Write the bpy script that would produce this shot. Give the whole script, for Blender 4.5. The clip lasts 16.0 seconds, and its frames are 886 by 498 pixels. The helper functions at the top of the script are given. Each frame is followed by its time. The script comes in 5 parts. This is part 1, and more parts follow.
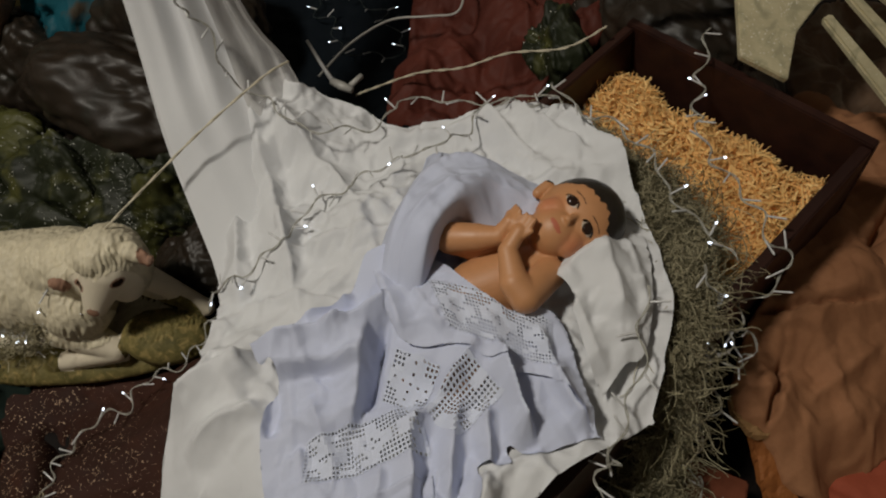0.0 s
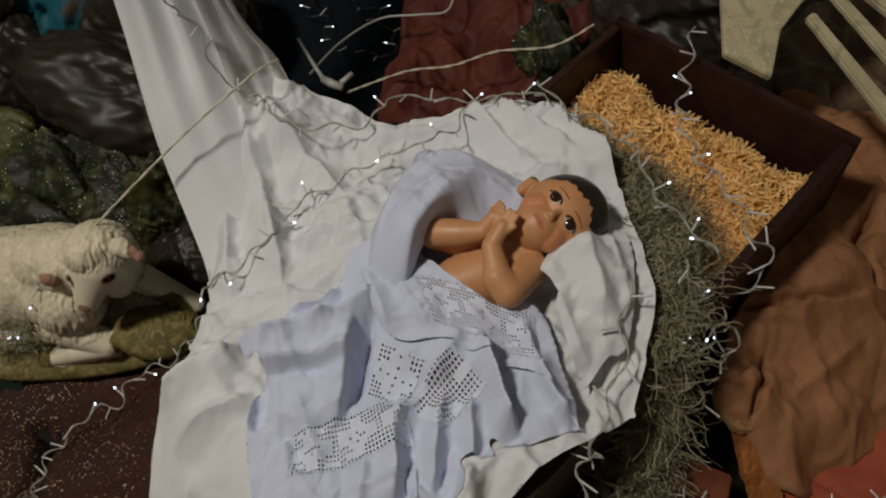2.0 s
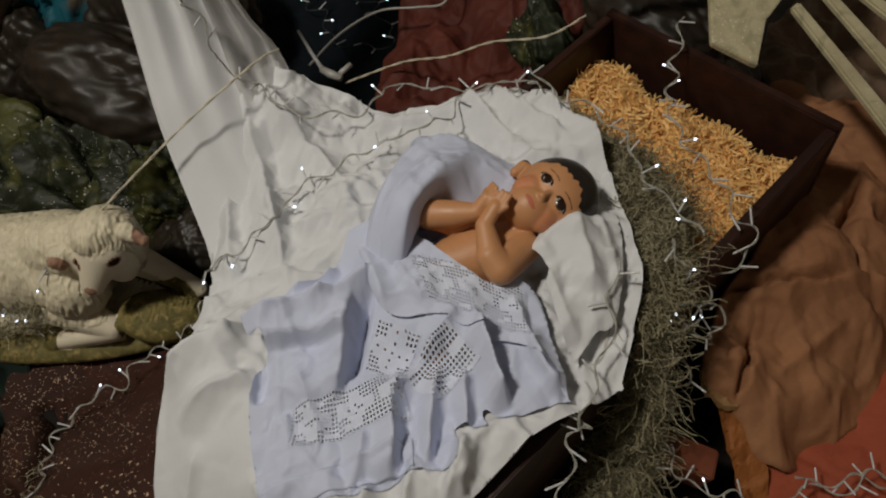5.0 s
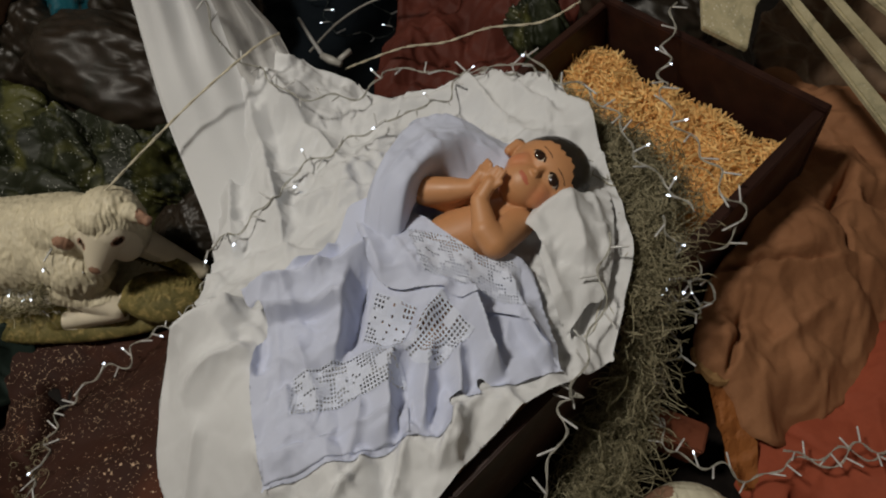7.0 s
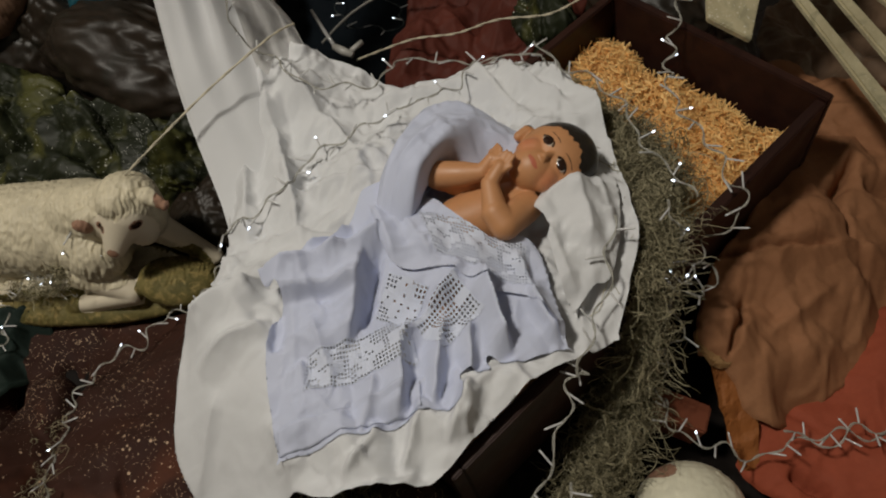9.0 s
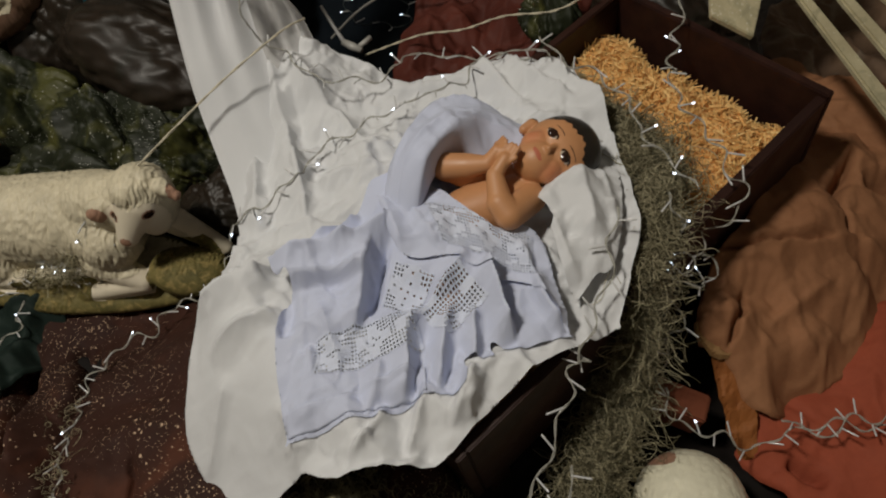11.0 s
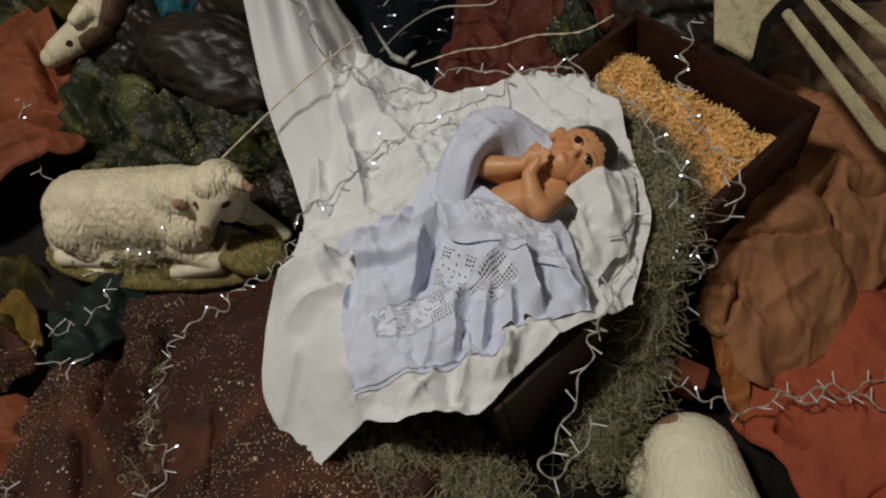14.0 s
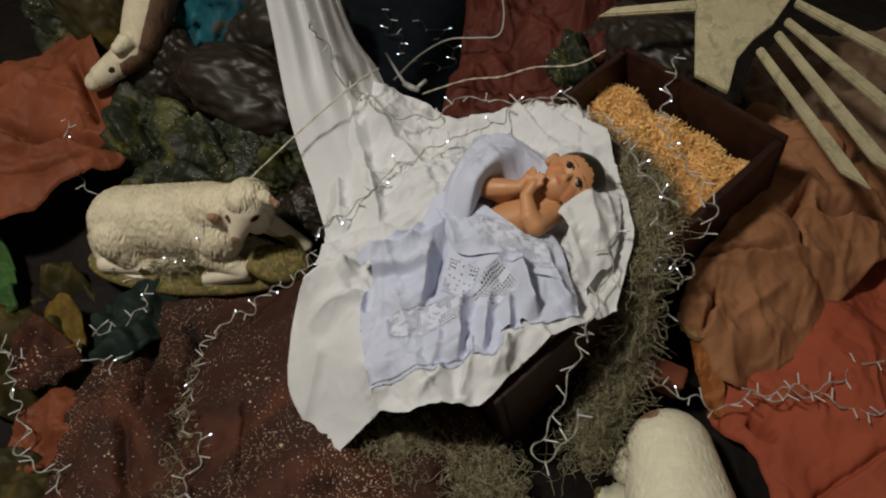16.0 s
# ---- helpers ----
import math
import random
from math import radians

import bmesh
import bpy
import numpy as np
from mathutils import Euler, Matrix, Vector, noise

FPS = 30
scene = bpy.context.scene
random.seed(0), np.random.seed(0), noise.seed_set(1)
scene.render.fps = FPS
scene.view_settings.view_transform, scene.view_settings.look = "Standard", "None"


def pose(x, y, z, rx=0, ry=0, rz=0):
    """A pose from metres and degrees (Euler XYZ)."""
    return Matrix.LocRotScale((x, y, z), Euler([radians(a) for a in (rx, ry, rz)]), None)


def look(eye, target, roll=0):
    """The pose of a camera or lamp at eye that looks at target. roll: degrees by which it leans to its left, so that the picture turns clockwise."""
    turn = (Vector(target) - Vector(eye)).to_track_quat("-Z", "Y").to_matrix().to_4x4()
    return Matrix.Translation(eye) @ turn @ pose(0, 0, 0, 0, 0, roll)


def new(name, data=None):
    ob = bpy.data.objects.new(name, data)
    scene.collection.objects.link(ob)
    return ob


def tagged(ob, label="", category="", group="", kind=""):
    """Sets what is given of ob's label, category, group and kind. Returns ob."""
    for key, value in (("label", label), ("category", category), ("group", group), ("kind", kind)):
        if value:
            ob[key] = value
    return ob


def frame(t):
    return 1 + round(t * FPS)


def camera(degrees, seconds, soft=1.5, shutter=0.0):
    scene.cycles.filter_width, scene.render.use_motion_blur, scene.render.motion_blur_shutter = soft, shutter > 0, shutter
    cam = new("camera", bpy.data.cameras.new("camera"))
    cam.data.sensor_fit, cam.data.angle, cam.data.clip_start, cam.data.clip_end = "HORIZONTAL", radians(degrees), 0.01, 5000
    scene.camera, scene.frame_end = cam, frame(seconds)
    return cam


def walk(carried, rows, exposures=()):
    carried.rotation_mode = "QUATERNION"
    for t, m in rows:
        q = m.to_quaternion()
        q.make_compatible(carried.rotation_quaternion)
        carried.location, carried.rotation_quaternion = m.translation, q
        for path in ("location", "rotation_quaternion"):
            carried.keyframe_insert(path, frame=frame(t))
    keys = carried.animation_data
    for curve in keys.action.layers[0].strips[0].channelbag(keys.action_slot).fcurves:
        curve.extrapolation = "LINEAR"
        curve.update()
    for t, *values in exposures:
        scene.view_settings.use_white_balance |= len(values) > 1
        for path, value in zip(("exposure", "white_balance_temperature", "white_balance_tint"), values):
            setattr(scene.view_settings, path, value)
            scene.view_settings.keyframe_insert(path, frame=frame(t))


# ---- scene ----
cam = camera(65.9, 16.0, soft=2.1)
METRES, EYE, TILT, LEAN, TURN = 0.53, 0.95, -50.0, 0.0, 0.0
ROWS = [
    (0.0, 0.0, 0.0, 0.0, 0.0, 0.0, -0.0),
    (0.5, 0.0071, 0.0042, -0.0053, -0.02, -0.01, -0.03),
    (1.0, 0.0161, -0.0055, -0.0039, -0.0, -0.04, -0.03),
    (1.5, 0.0212, -0.0134, -0.0078, -0.01, -0.03, -0.04),
    (2.0, 0.0326, -0.0176, -0.0088, -0.03, -0.05, -0.03),
    (2.5, 0.0378, -0.0346, -0.0136, -0.03, -0.01, -0.04),
    (3.0, 0.0431, -0.0422, -0.0151, -0.02, -0.06, -0.0),
    (3.5, 0.0381, -0.0517, -0.0067, -0.04, -0.03, 0.0),
    (4.0, 0.0411, -0.0528, -0.0179, -0.08, -0.03, 0.0),
    (6.5, 0.0452, -0.1091, -0.105, 0.01, -0.0, -0.01),
    (7.0, 0.0547, -0.1137, -0.1143, 0.02, 0.01, -0.1),
    (7.5, 0.0434, -0.1235, -0.1201, 0.11, 0.0, -0.15),
    (8.0, 0.0429, -0.1345, -0.135, 0.13, 0.01, -0.23),
    (8.5, 0.045, -0.1578, -0.1459, 0.22, -0.02, -0.33),
    (9.0, 0.0377, -0.1634, -0.1578, 0.32, -0.0, -0.44),
    (11.5, 0.0343, -0.2199, -0.1804, 0.84, -0.05, -1.02),
    (12.0, 0.025, -0.2664, -0.1536, 0.99, -0.01, -1.13),
    (12.5, 0.0246, -0.3126, -0.1377, 1.19, 0.01, -1.29),
    (13.0, 0.0177, -0.3627, -0.138, 1.32, 0.01, -1.46),
    (13.5, 0.0011, -0.4479, -0.1797, 1.51, 0.01, -1.68),
    (14.0, -0.0448, -0.528, -0.2236, 1.72, -0.06, -1.87),
    (14.5, -0.0547, -0.5939, -0.2285, 1.93, -0.12, -2.06),
    (15.0, -0.0475, -0.6377, -0.2312, 2.09, -0.09, -2.22),
    (15.5, -0.0452, -0.7131, -0.222, 2.21, 0.13, -2.31),
    (16.0, -0.0376, -0.7925, -0.213, 2.28, 0.62, -2.35),
]
walk(cam, [(t, pose(0, 0, EYE, TILT, LEAN, TURN) @ pose(METRES * x, METRES * y, METRES * z, 90 + pitch, roll, yaw)) for t, x, y, z, yaw, pitch, roll in ROWS],
     [(0.0, -0.22), (4.0, -0.2), (9.0, -0.08), (12.5, 0.0), (16.0, 0.1)])

# ---------------------------------------------------------------- light
def set_world():
    w = bpy.data.worlds.new("room_air")
    scene.world = w
    w.use_nodes = True
    bg = w.node_tree.nodes["Background"]
    bg.inputs[0].default_value = (0.9, 0.95, 1.0, 1)
    bg.inputs[1].default_value = 0.075


set_world()


def area_lamp(name, eye, target, size, power, colour):
    d = bpy.data.lights.new(name, "AREA")
    d.shape, d.size, d.energy, d.color = "DISK", size, power, colour
    ob = new(name, d)
    ob.matrix_world = look(eye, target)
    return ob


area_lamp("ceiling_lamp_main", (-1.18, 0.0, 2.48), (0, 0.5, 0.2), 0.30, 41, (1.0, 0.935, 0.825))


# ---------------------------------------------------------------- materials
def rgb(c):
    return (c[0], c[1], c[2], 1.0)


class Net:
    """A small helper that wires shader nodes."""

    def __init__(self, name):
        self.m = bpy.data.materials.new(name)
        self.m.use_nodes = True
        self.t = self.m.node_tree
        self.b = self.t.nodes["Principled BSDF"]
        self.out = self.t.nodes["Material Output"]
        self.co = self.t.nodes.new("ShaderNodeTexCoord").outputs["Object"]

    def add(self, kind, **sockets):
        n = self.t.nodes.new(kind)
        for k, v in sockets.items():
            self.put(n.inputs[k.replace("_", " ")], v)
        return n

    def put(self, socket, v):
        if isinstance(v, bpy.types.NodeSocket):
            self.t.links.new(v, socket)
        else:
            socket.default_value = v

    def noise(self, scale, detail=4, rough=0.6, stretch=None, distortion=0.0):
        co = self.co
        if stretch:
            mp = self.add("ShaderNodeMapping", Vector=co, Scale=stretch)
            co = mp.outputs[0]
        return self.add("ShaderNodeTexNoise", Vector=co, Scale=scale, Detail=detail, Roughness=rough, Distortion=distortion).outputs["Fac"]

    def ramp(self, fac, lo, hi):
        n = self.add("ShaderNodeMapRange", Value=fac)
        n.inputs["From Min"].default_value, n.inputs["From Max"].default_value = lo, hi
        return n.outputs[0]

    def mix(self, fac, a, b):
        n = self.t.nodes.new("ShaderNodeMix")
        n.data_type = "RGBA"
        self.put(n.inputs[0], fac)
        self.put(n.inputs[6], rgb(a) if isinstance(a, tuple) else a)
        self.put(n.inputs[7], rgb(b) if isinstance(b, tuple) else b)
        return n.outputs[2]

    def math(self, op, a, b=0.0):
        n = self.t.nodes.new("ShaderNodeMath")
        n.operation = op
        self.put(n.inputs[0], a)
        self.put(n.inputs[1], b)
        return n.outputs[0]

    def bump(self, height, strength, distance, normal=None):
        n = self.add("ShaderNodeBump", Height=height, Strength=strength, Distance=distance)
        if normal:
            self.put(n.inputs["Normal"], normal)
        return n.outputs[0]

    def specks(self, scale, size, density_scale, lo, hi):
        """Round splashes of paint of uneven size, thicker in some patches."""
        v = self.add("ShaderNodeTexVoronoi", Vector=self.co, Scale=scale)
        sep = self.add("ShaderNodeSeparateColor", Color=v.outputs["Color"])
        patch = self.ramp(self.noise(density_scale, 2), lo, hi)
        r = self.math("MULTIPLY", self.math("MULTIPLY", sep.outputs[0], patch), size)
        return self.math("LESS_THAN", v.outputs["Distance"], r)


def cloth_mat(name, a, b, thread=900.0, stain=0.0):
    n = Net(name)
    c = n.mix(n.ramp(n.noise(9, 5), 0.3, 0.7), a, b)
    n.put(n.b.inputs["Base Color"], c)
    n.b.inputs["Roughness"].default_value = 0.9
    n.b.inputs["Specular IOR Level"].default_value = 0.2
    n.b.inputs["Sheen Weight"].default_value = 0.15
    wrinkle = n.bump(n.noise(60, 4, 0.6, (1, 1, 1), 0.5), 0.12, 0.002)
    n.put(n.b.inputs["Normal"], n.bump(n.noise(thread, 1), 0.15, 0.0006, wrinkle))
    return n.m


def sheer_mat(name, a):
    n = Net(name)
    n.b.inputs["Base Color"].default_value = rgb(a)
    n.b.inputs["Roughness"].default_value = 0.8
    tr = n.t.nodes.new("ShaderNodeBsdfTransparent")
    mx = n.t.nodes.new("ShaderNodeMixShader")
    n.put(mx.inputs[0], n.ramp(n.noise(40, 2, 0.5, (1, 1, 0.2)), -0.1, 1.0))
    mx.inputs[0].default_value = 0.6
    n.t.links.new(tr.outputs[0], mx.inputs[1])
    n.t.links.new(n.b.outputs[0], mx.inputs[2])
    n.t.links.new(mx.outputs[0], n.out.inputs[0])
    return n.m


def paper_mat(name, a, b, rough=0.6, scale=7.0, speck=None, speck_colour=(0.5, 0.4, 0.32), gloss=0.2, bump=0.25, third=None):
    n = Net(name)
    c = n.mix(n.ramp(n.noise(scale, 6), 0.32, 0.68), a, b)
    if third:
        c = n.mix(n.ramp(n.noise(scale * 1.7, 4, 0.5, (1, 1, 1), 0.8), 0.52, 0.66), c, third)
    c = n.mix(n.math("MULTIPLY", n.noise(140, 2), 0.35), c, tuple(0.45 * v for v in a))
    if speck:
        for s in speck:
            c = n.mix(n.specks(*s), c, speck_colour)
    n.put(n.b.inputs["Base Color"], c)
    n.put(n.b.inputs["Roughness"], n.math("ADD", n.math("MULTIPLY", n.noise(22, 3), 0.3), rough - 0.1))
    n.b.inputs["Specular IOR Level"].default_value = gloss
    wr = n.bump(n.noise(45, 5, 0.65), bump, 0.004)
    n.put(n.b.inputs["Normal"], n.bump(n.noise(260, 2), 0.2, 0.001, wr))
    return n.m


def plain_mat(name, a, rough=0.5, var=0.25, scale=18.0, bump=0.1, metallic=0.0, gloss=0.5):
    n = Net(name)
    b = tuple(v * (1 - var) for v in a)
    n.put(n.b.inputs["Base Color"], n.mix(n.ramp(n.noise(scale, 5), 0.3, 0.7), a, b))
    n.b.inputs["Roughness"].default_value = rough
    n.b.inputs["Metallic"].default_value = metallic
    n.b.inputs["Specular IOR Level"].default_value = gloss
    if bump:
        n.put(n.b.inputs["Normal"], n.bump(n.noise(scale * 6, 3), bump, 0.002))
    return n.m


def wood_mat(name, a, b, rough=0.4):
    n = Net(name)
    g = n.noise(30, 6, 0.6, (1, 0.08, 1), 0.4)
    n.put(n.b.inputs["Base Color"], n.mix(n.ramp(g, 0.35, 0.65), a, b))
    n.put(n.b.inputs["Roughness"], n.ramp(n.noise(12, 4), -0.4, 1.3))
    n.b.inputs["Specular IOR Level"].default_value = 0.25
    n.put(n.b.inputs["Normal"], n.bump(g, 0.15, 0.002))
    return n.m


def island_mat(name, a, b, rough=0.75):
    """Colour that differs from strand to strand."""
    n = Net(name)
    g = n.t.nodes.new("ShaderNodeNewGeometry")
    n.put(n.b.inputs["Base Color"], n.mix(g.outputs["Random Per Island"], a, b))
    n.b.inputs["Roughness"].default_value = rough
    return n.m


def skin_mat(name, a, blush, centres):
    """Glossy painted skin, with a blush that fades out round each centre."""
    n = Net(name)
    c = n.mix(n.ramp(n.noise(22, 4), 0.3, 0.7), a, tuple(0.88 * v for v in a))
    for p in centres:
        d = n.t.nodes.new("ShaderNodeVectorMath")
        d.operation = "DISTANCE"
        n.put(d.inputs[0], n.co)
        n.put(d.inputs[1], tuple(p))
        c = n.mix(n.math("MULTIPLY", n.ramp(d.outputs["Value"], 0.021, 0.004), 0.65), c, blush)
    n.put(n.b.inputs["Base Color"], c)
    n.put(n.b.inputs["Roughness"], n.ramp(n.noise(30, 3), -0.9, 1.9))
    n.b.inputs["Specular IOR Level"].default_value = 0.5
    return n.m


def glow_mat(name, colour, strength):
    n = Net(name)
    n.b.inputs["Base Color"].default_value = rgb((0.8, 0.8, 0.85))
    n.b.inputs["Emission Color"].default_value = rgb(colour)
    n.b.inputs["Emission Strength"].default_value = strength
    return n.m


SHEET = cloth_mat("white_cotton", (0.70, 0.71, 0.725), (0.655, 0.665, 0.68))
LAVENDER = cloth_mat("pale_lavender_cotton", (0.60, 0.64, 0.785), (0.55, 0.59, 0.74))
LACE = cloth_mat("white_crochet", (0.66, 0.705, 0.83), (0.61, 0.655, 0.79), 1500)
SHEER = sheer_mat("sheer_white_tulle", (0.72, 0.71, 0.70))
KRAFT = paper_mat("brown_kraft_paper", (0.38, 0.180, 0.088), (0.29, 0.130, 0.062), 0.75, 6)
RED = paper_mat("brick_red_paper", (0.40, 0.092, 0.046), (0.30, 0.066, 0.034), 0.75, 6)
DEEP_RED = paper_mat("dark_red_brown_paper", (0.125, 0.030, 0.019), (0.075, 0.019, 0.013), 0.6, 8)
ORANGE_RED = paper_mat("orange_red_paper", (0.27, 0.080, 0.034), (0.15, 0.042, 0.021), 0.55, 5)
SPECKLED = paper_mat("speckled_maroon_paper", (0.058, 0.022, 0.014), (0.026, 0.012, 0.009), 0.7, 4,
                     [(120, 0.36, 5, 0.44, 0.70), (250, 0.38, 4, 0.38, 0.62), (60, 0.38, 2.2, 0.56, 0.76)], (0.56, 0.40, 0.27), third=(0.090, 0.031, 0.017))
ROCK_GREEN = paper_mat("mossy_painted_paper", (0.009, 0.012, 0.006), (0.022, 0.027, 0.010), 0.52, 7,
                       [(120, 0.30, 6, 0.4, 0.65), (240, 0.3, 5, 0.4, 0.65)], (0.48, 0.48, 0.43), 0.32, third=(0.085, 0.086, 0.022))
ROCK_BROWN = paper_mat("glossy_brown_painted_paper", (0.016, 0.012, 0.008), (0.032, 0.021, 0.013), 0.42, 8,
                       [(220, 0.3, 6, 0.5, 0.75)], (0.45, 0.42, 0.38), 0.35, bump=0.07, third=(0.02, 0.018, 0.012))
TEAL_PAPER = paper_mat("dark_teal_paper", (0.012, 0.022, 0.018), (0.018, 0.032, 0.026), 0.65, 7)
OLIVE = paper_mat("olive_yellow_paper", (0.055, 0.044, 0.013), (0.026, 0.024, 0.010), 0.6, 8, third=(0.11, 0.078, 0.018))
GREY_BROWN = paper_mat("grey_brown_paper", (0.24, 0.155, 0.10), (0.13, 0.08, 0.05), 0.55, 8, third=(0.30, 0.24, 0.18))
MUSTARD = paper_mat("mustard_paper", (0.20, 0.125, 0.020), (0.12, 0.075, 0.015), 0.6, 9)
LEAF = paper_mat("bright_green_paper", (0.06, 0.15, 0.035), (0.03, 0.07, 0.02), 0.6, 9)
OCHRE = paper_mat("ochre_paper", (0.36, 0.13, 0.035), (0.22, 0.075, 0.025), 0.6, 9)
TEAL = paper_mat("teal_paint", (0.012, 0.105, 0.14), (0.008, 0.06, 0.085), 0.5, 9, third=(0.085, 0.060, 0.035))
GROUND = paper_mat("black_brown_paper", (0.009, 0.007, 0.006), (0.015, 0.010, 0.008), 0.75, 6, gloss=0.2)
# near-black navy: the hollow's shade is put into this colour
HOLLOW_SHADE = paper_mat("navy_hollow_shade", (0.003, 0.006, 0.010), (0.005, 0.009, 0.013), 0.8, 6, gloss=0.15)
DARK_WOOD = wood_mat("dark_mahogany", (0.020, 0.0075, 0.0055), (0.038, 0.014, 0.009))
RED_WOOD = wood_mat("reddish_wood", (0.20, 0.06, 0.03), (0.13, 0.04, 0.02))
STRAW = island_mat("yellow_shavings", (1.0, 0.71, 0.30), (0.90, 0.50, 0.16), 0.65)
MOSS = island_mat("grey_green_moss", (0.115, 0.098, 0.046), (0.50, 0.45, 0.295), 0.85)
WOOL = plain_mat("cream_plaster_wool", (0.69, 0.62, 0.45), 0.55, 0.25, 25, 0.25)
PALE_WOOL = plain_mat("pale_cream_wool", (0.84, 0.80, 0.62), 0.6, 0.14, 30, 0.25)
CREAM = plain_mat("cream_plaster", (0.80, 0.72, 0.56), 0.4, 0.12, 15, 0.05)
PINKISH = plain_mat("pink_brown_paint", (0.42, 0.24, 0.16), 0.5, 0.35, 30, 0.05)
EYE_DARK = plain_mat("dark_eye", (0.03, 0.015, 0.01), 0.08, 0.1, 20, 0)
GRASS_BASE = paper_mat("mossy_plaster_base", (0.22, 0.18, 0.065), (0.10, 0.09, 0.03), 0.55, 40, third=(0.34, 0.26, 0.10), bump=0.8)
LIP = plain_mat("red_lip_paint", (0.50, 0.150, 0.085), 0.3, 0.1, 14, 0.0)
HAIR = plain_mat("black_brown_hair_paint", (0.022, 0.016, 0.012), 0.33, 0.4, 60, 0.5)
EYE_WHITE = plain_mat("eye_white", (0.6, 0.5, 0.4), 0.15, 0.05, 20, 0)
RAY = paper_mat("dull_gold_grey_paint", (0.60, 0.54, 0.35), (0.46, 0.40, 0.25), 0.6, 22, [(260, 0.34, 8, 0.4, 0.65)], (0.75, 0.72, 0.60), third=(0.36, 0.33, 0.21))
CLEAR = plain_mat("clear_plastic_wire", (0.42, 0.41, 0.36), 0.25, 0.2, 40, 0.0)
TUBE = plain_mat("clear_bulb_plastic", (0.62, 0.62, 0.62), 0.15, 0.1, 40, 0.0)
LIT = glow_mat("lit_white_diode", (0.74, 0.84, 1.0), 3.5)
UNLIT = plain_mat("unlit_diode", (0.7, 0.7, 0.7), 0.15, 0.1, 40, 0.0)
DARK_WIRE = plain_mat("dark_green_wire", (0.02, 0.03, 0.03), 0.4, 0.2, 40, 0.0)
CABLE = plain_mat("white_cable_plastic", (0.42, 0.41, 0.38), 0.4, 0.1, 30, 0.0)
CORD = plain_mat("beige_cord", (0.64, 0.58, 0.44), 0.6, 0.3, 200, 0.1)
WALL = plain_mat("pale_plaster_wall", (0.60, 0.57, 0.52), 0.85, 0.2, 3, 0.1)
CALF_TAN = plain_mat("brown_tan_plaster", (0.17, 0.095, 0.06), 0.45, 0.4, 20, 0.1)
CALF_BROWN = plain_mat("brown_plaster", (0.10, 0.045, 0.028), 0.4, 0.3, 20, 0.1)


# ---------------------------------------------------------------- shapes
def lattice(ix, iy, seed):
    h = np.sin(ix * 127.1 + iy * 311.7 + seed * 74.7) * 43758.5453
    return h - np.floor(h)


def smooth_noise(x, y, seed):
    ix, iy = np.floor(x), np.floor(y)
    u, v = x - ix, y - iy
    u, v = u * u * u * (u * (u * 6 - 15) + 10), v * v * v * (v * (v * 6 - 15) + 10)
    a, b = lattice(ix, iy, seed), lattice(ix + 1, iy, seed)
    c, d = lattice(ix, iy + 1, seed), lattice(ix + 1, iy + 1, seed)
    return (a + (b - a) * u) * (1 - v) + (c + (d - c) * u) * v - 0.5


def facet_noise(x, y, seed, warp=0.7):
    """Flat facets with sharp creases between them, as in crumpled paper."""
    wx = x + warp * smooth_noise(x * 0.8, y * 0.8, seed + 11)
    wy = y + warp * smooth_noise(x * 0.8, y * 0.8, seed + 23)
    s = (wx + wy) * 0.36603
    i, j = np.floor(wx + s), np.floor(wy + s)
    k = (i + j) * 0.21132
    x0, y0 = wx - (i - k), wy - (j - k)
    up = x0 > y0
    i1, j1 = np.where(up, 1, 0), np.where(up, 0, 1)
    fx, fy = wx + s - i, wy + s - j
    hi, lo = np.maximum(fx, fy), np.minimum(fx, fy)
    a = lattice(i, j, seed)
    b = lattice(i + i1, j + j1, seed)
    c = lattice(i + 1, j + 1, seed)
    return a * (1 - hi) + b * (hi - lo) + c * lo - 0.5


def crumple(x, y, seed, amp, size):
    return amp * (facet_noise(x / size, y / size, seed)
                  + 0.55 * facet_noise(y / size * 2.3, x / size * 2.3, seed + 5)
                  + 0.28 * facet_noise(x / size * 5.1, y / size * 5.1, seed + 9))


def flat_facets(x, y, seed, amp, size):
    """Wide flat facets with nearly straight creases, as in stiff wrapping paper."""
    z = 0
    for turn, scale, share in ((0.4, 1.0, 1.0), (1.5, 1.8, 0.55), (2.5, 3.4, 0.26)):
        c, k = math.cos(turn + seed), math.sin(turn + seed)
        z = z + share * facet_noise((c * x - k * y) / size * scale, (k * x + c * y) / size * scale, seed + 10 * scale, 0.22)
    return amp * z


def panels(x, y, seed):
    """Curved panels that meet in straight, sharp creases."""
    ix, iy = np.floor(x), np.floor(y)
    best = np.full(np.shape(x), -9.0)
    for dj in (-1, 0, 1):
        for di in (-1, 0, 1):
            cx, cy = ix + di, iy + dj
            dx = x - cx - 0.1 - 0.8 * lattice(cx, cy, seed)
            dy = y - cy - 0.1 - 0.8 * lattice(cx, cy, seed + 31)
            gx, gy = lattice(cx, cy, seed + 47) - 0.5, lattice(cx, cy, seed + 59) - 0.5
            h = 0.5 * lattice(cx, cy, seed + 71) + 1.3 * (gx * dx + gy * dy) - 0.85 * (dx * dx + dy * dy)
            best = np.maximum(best, h)
    return best


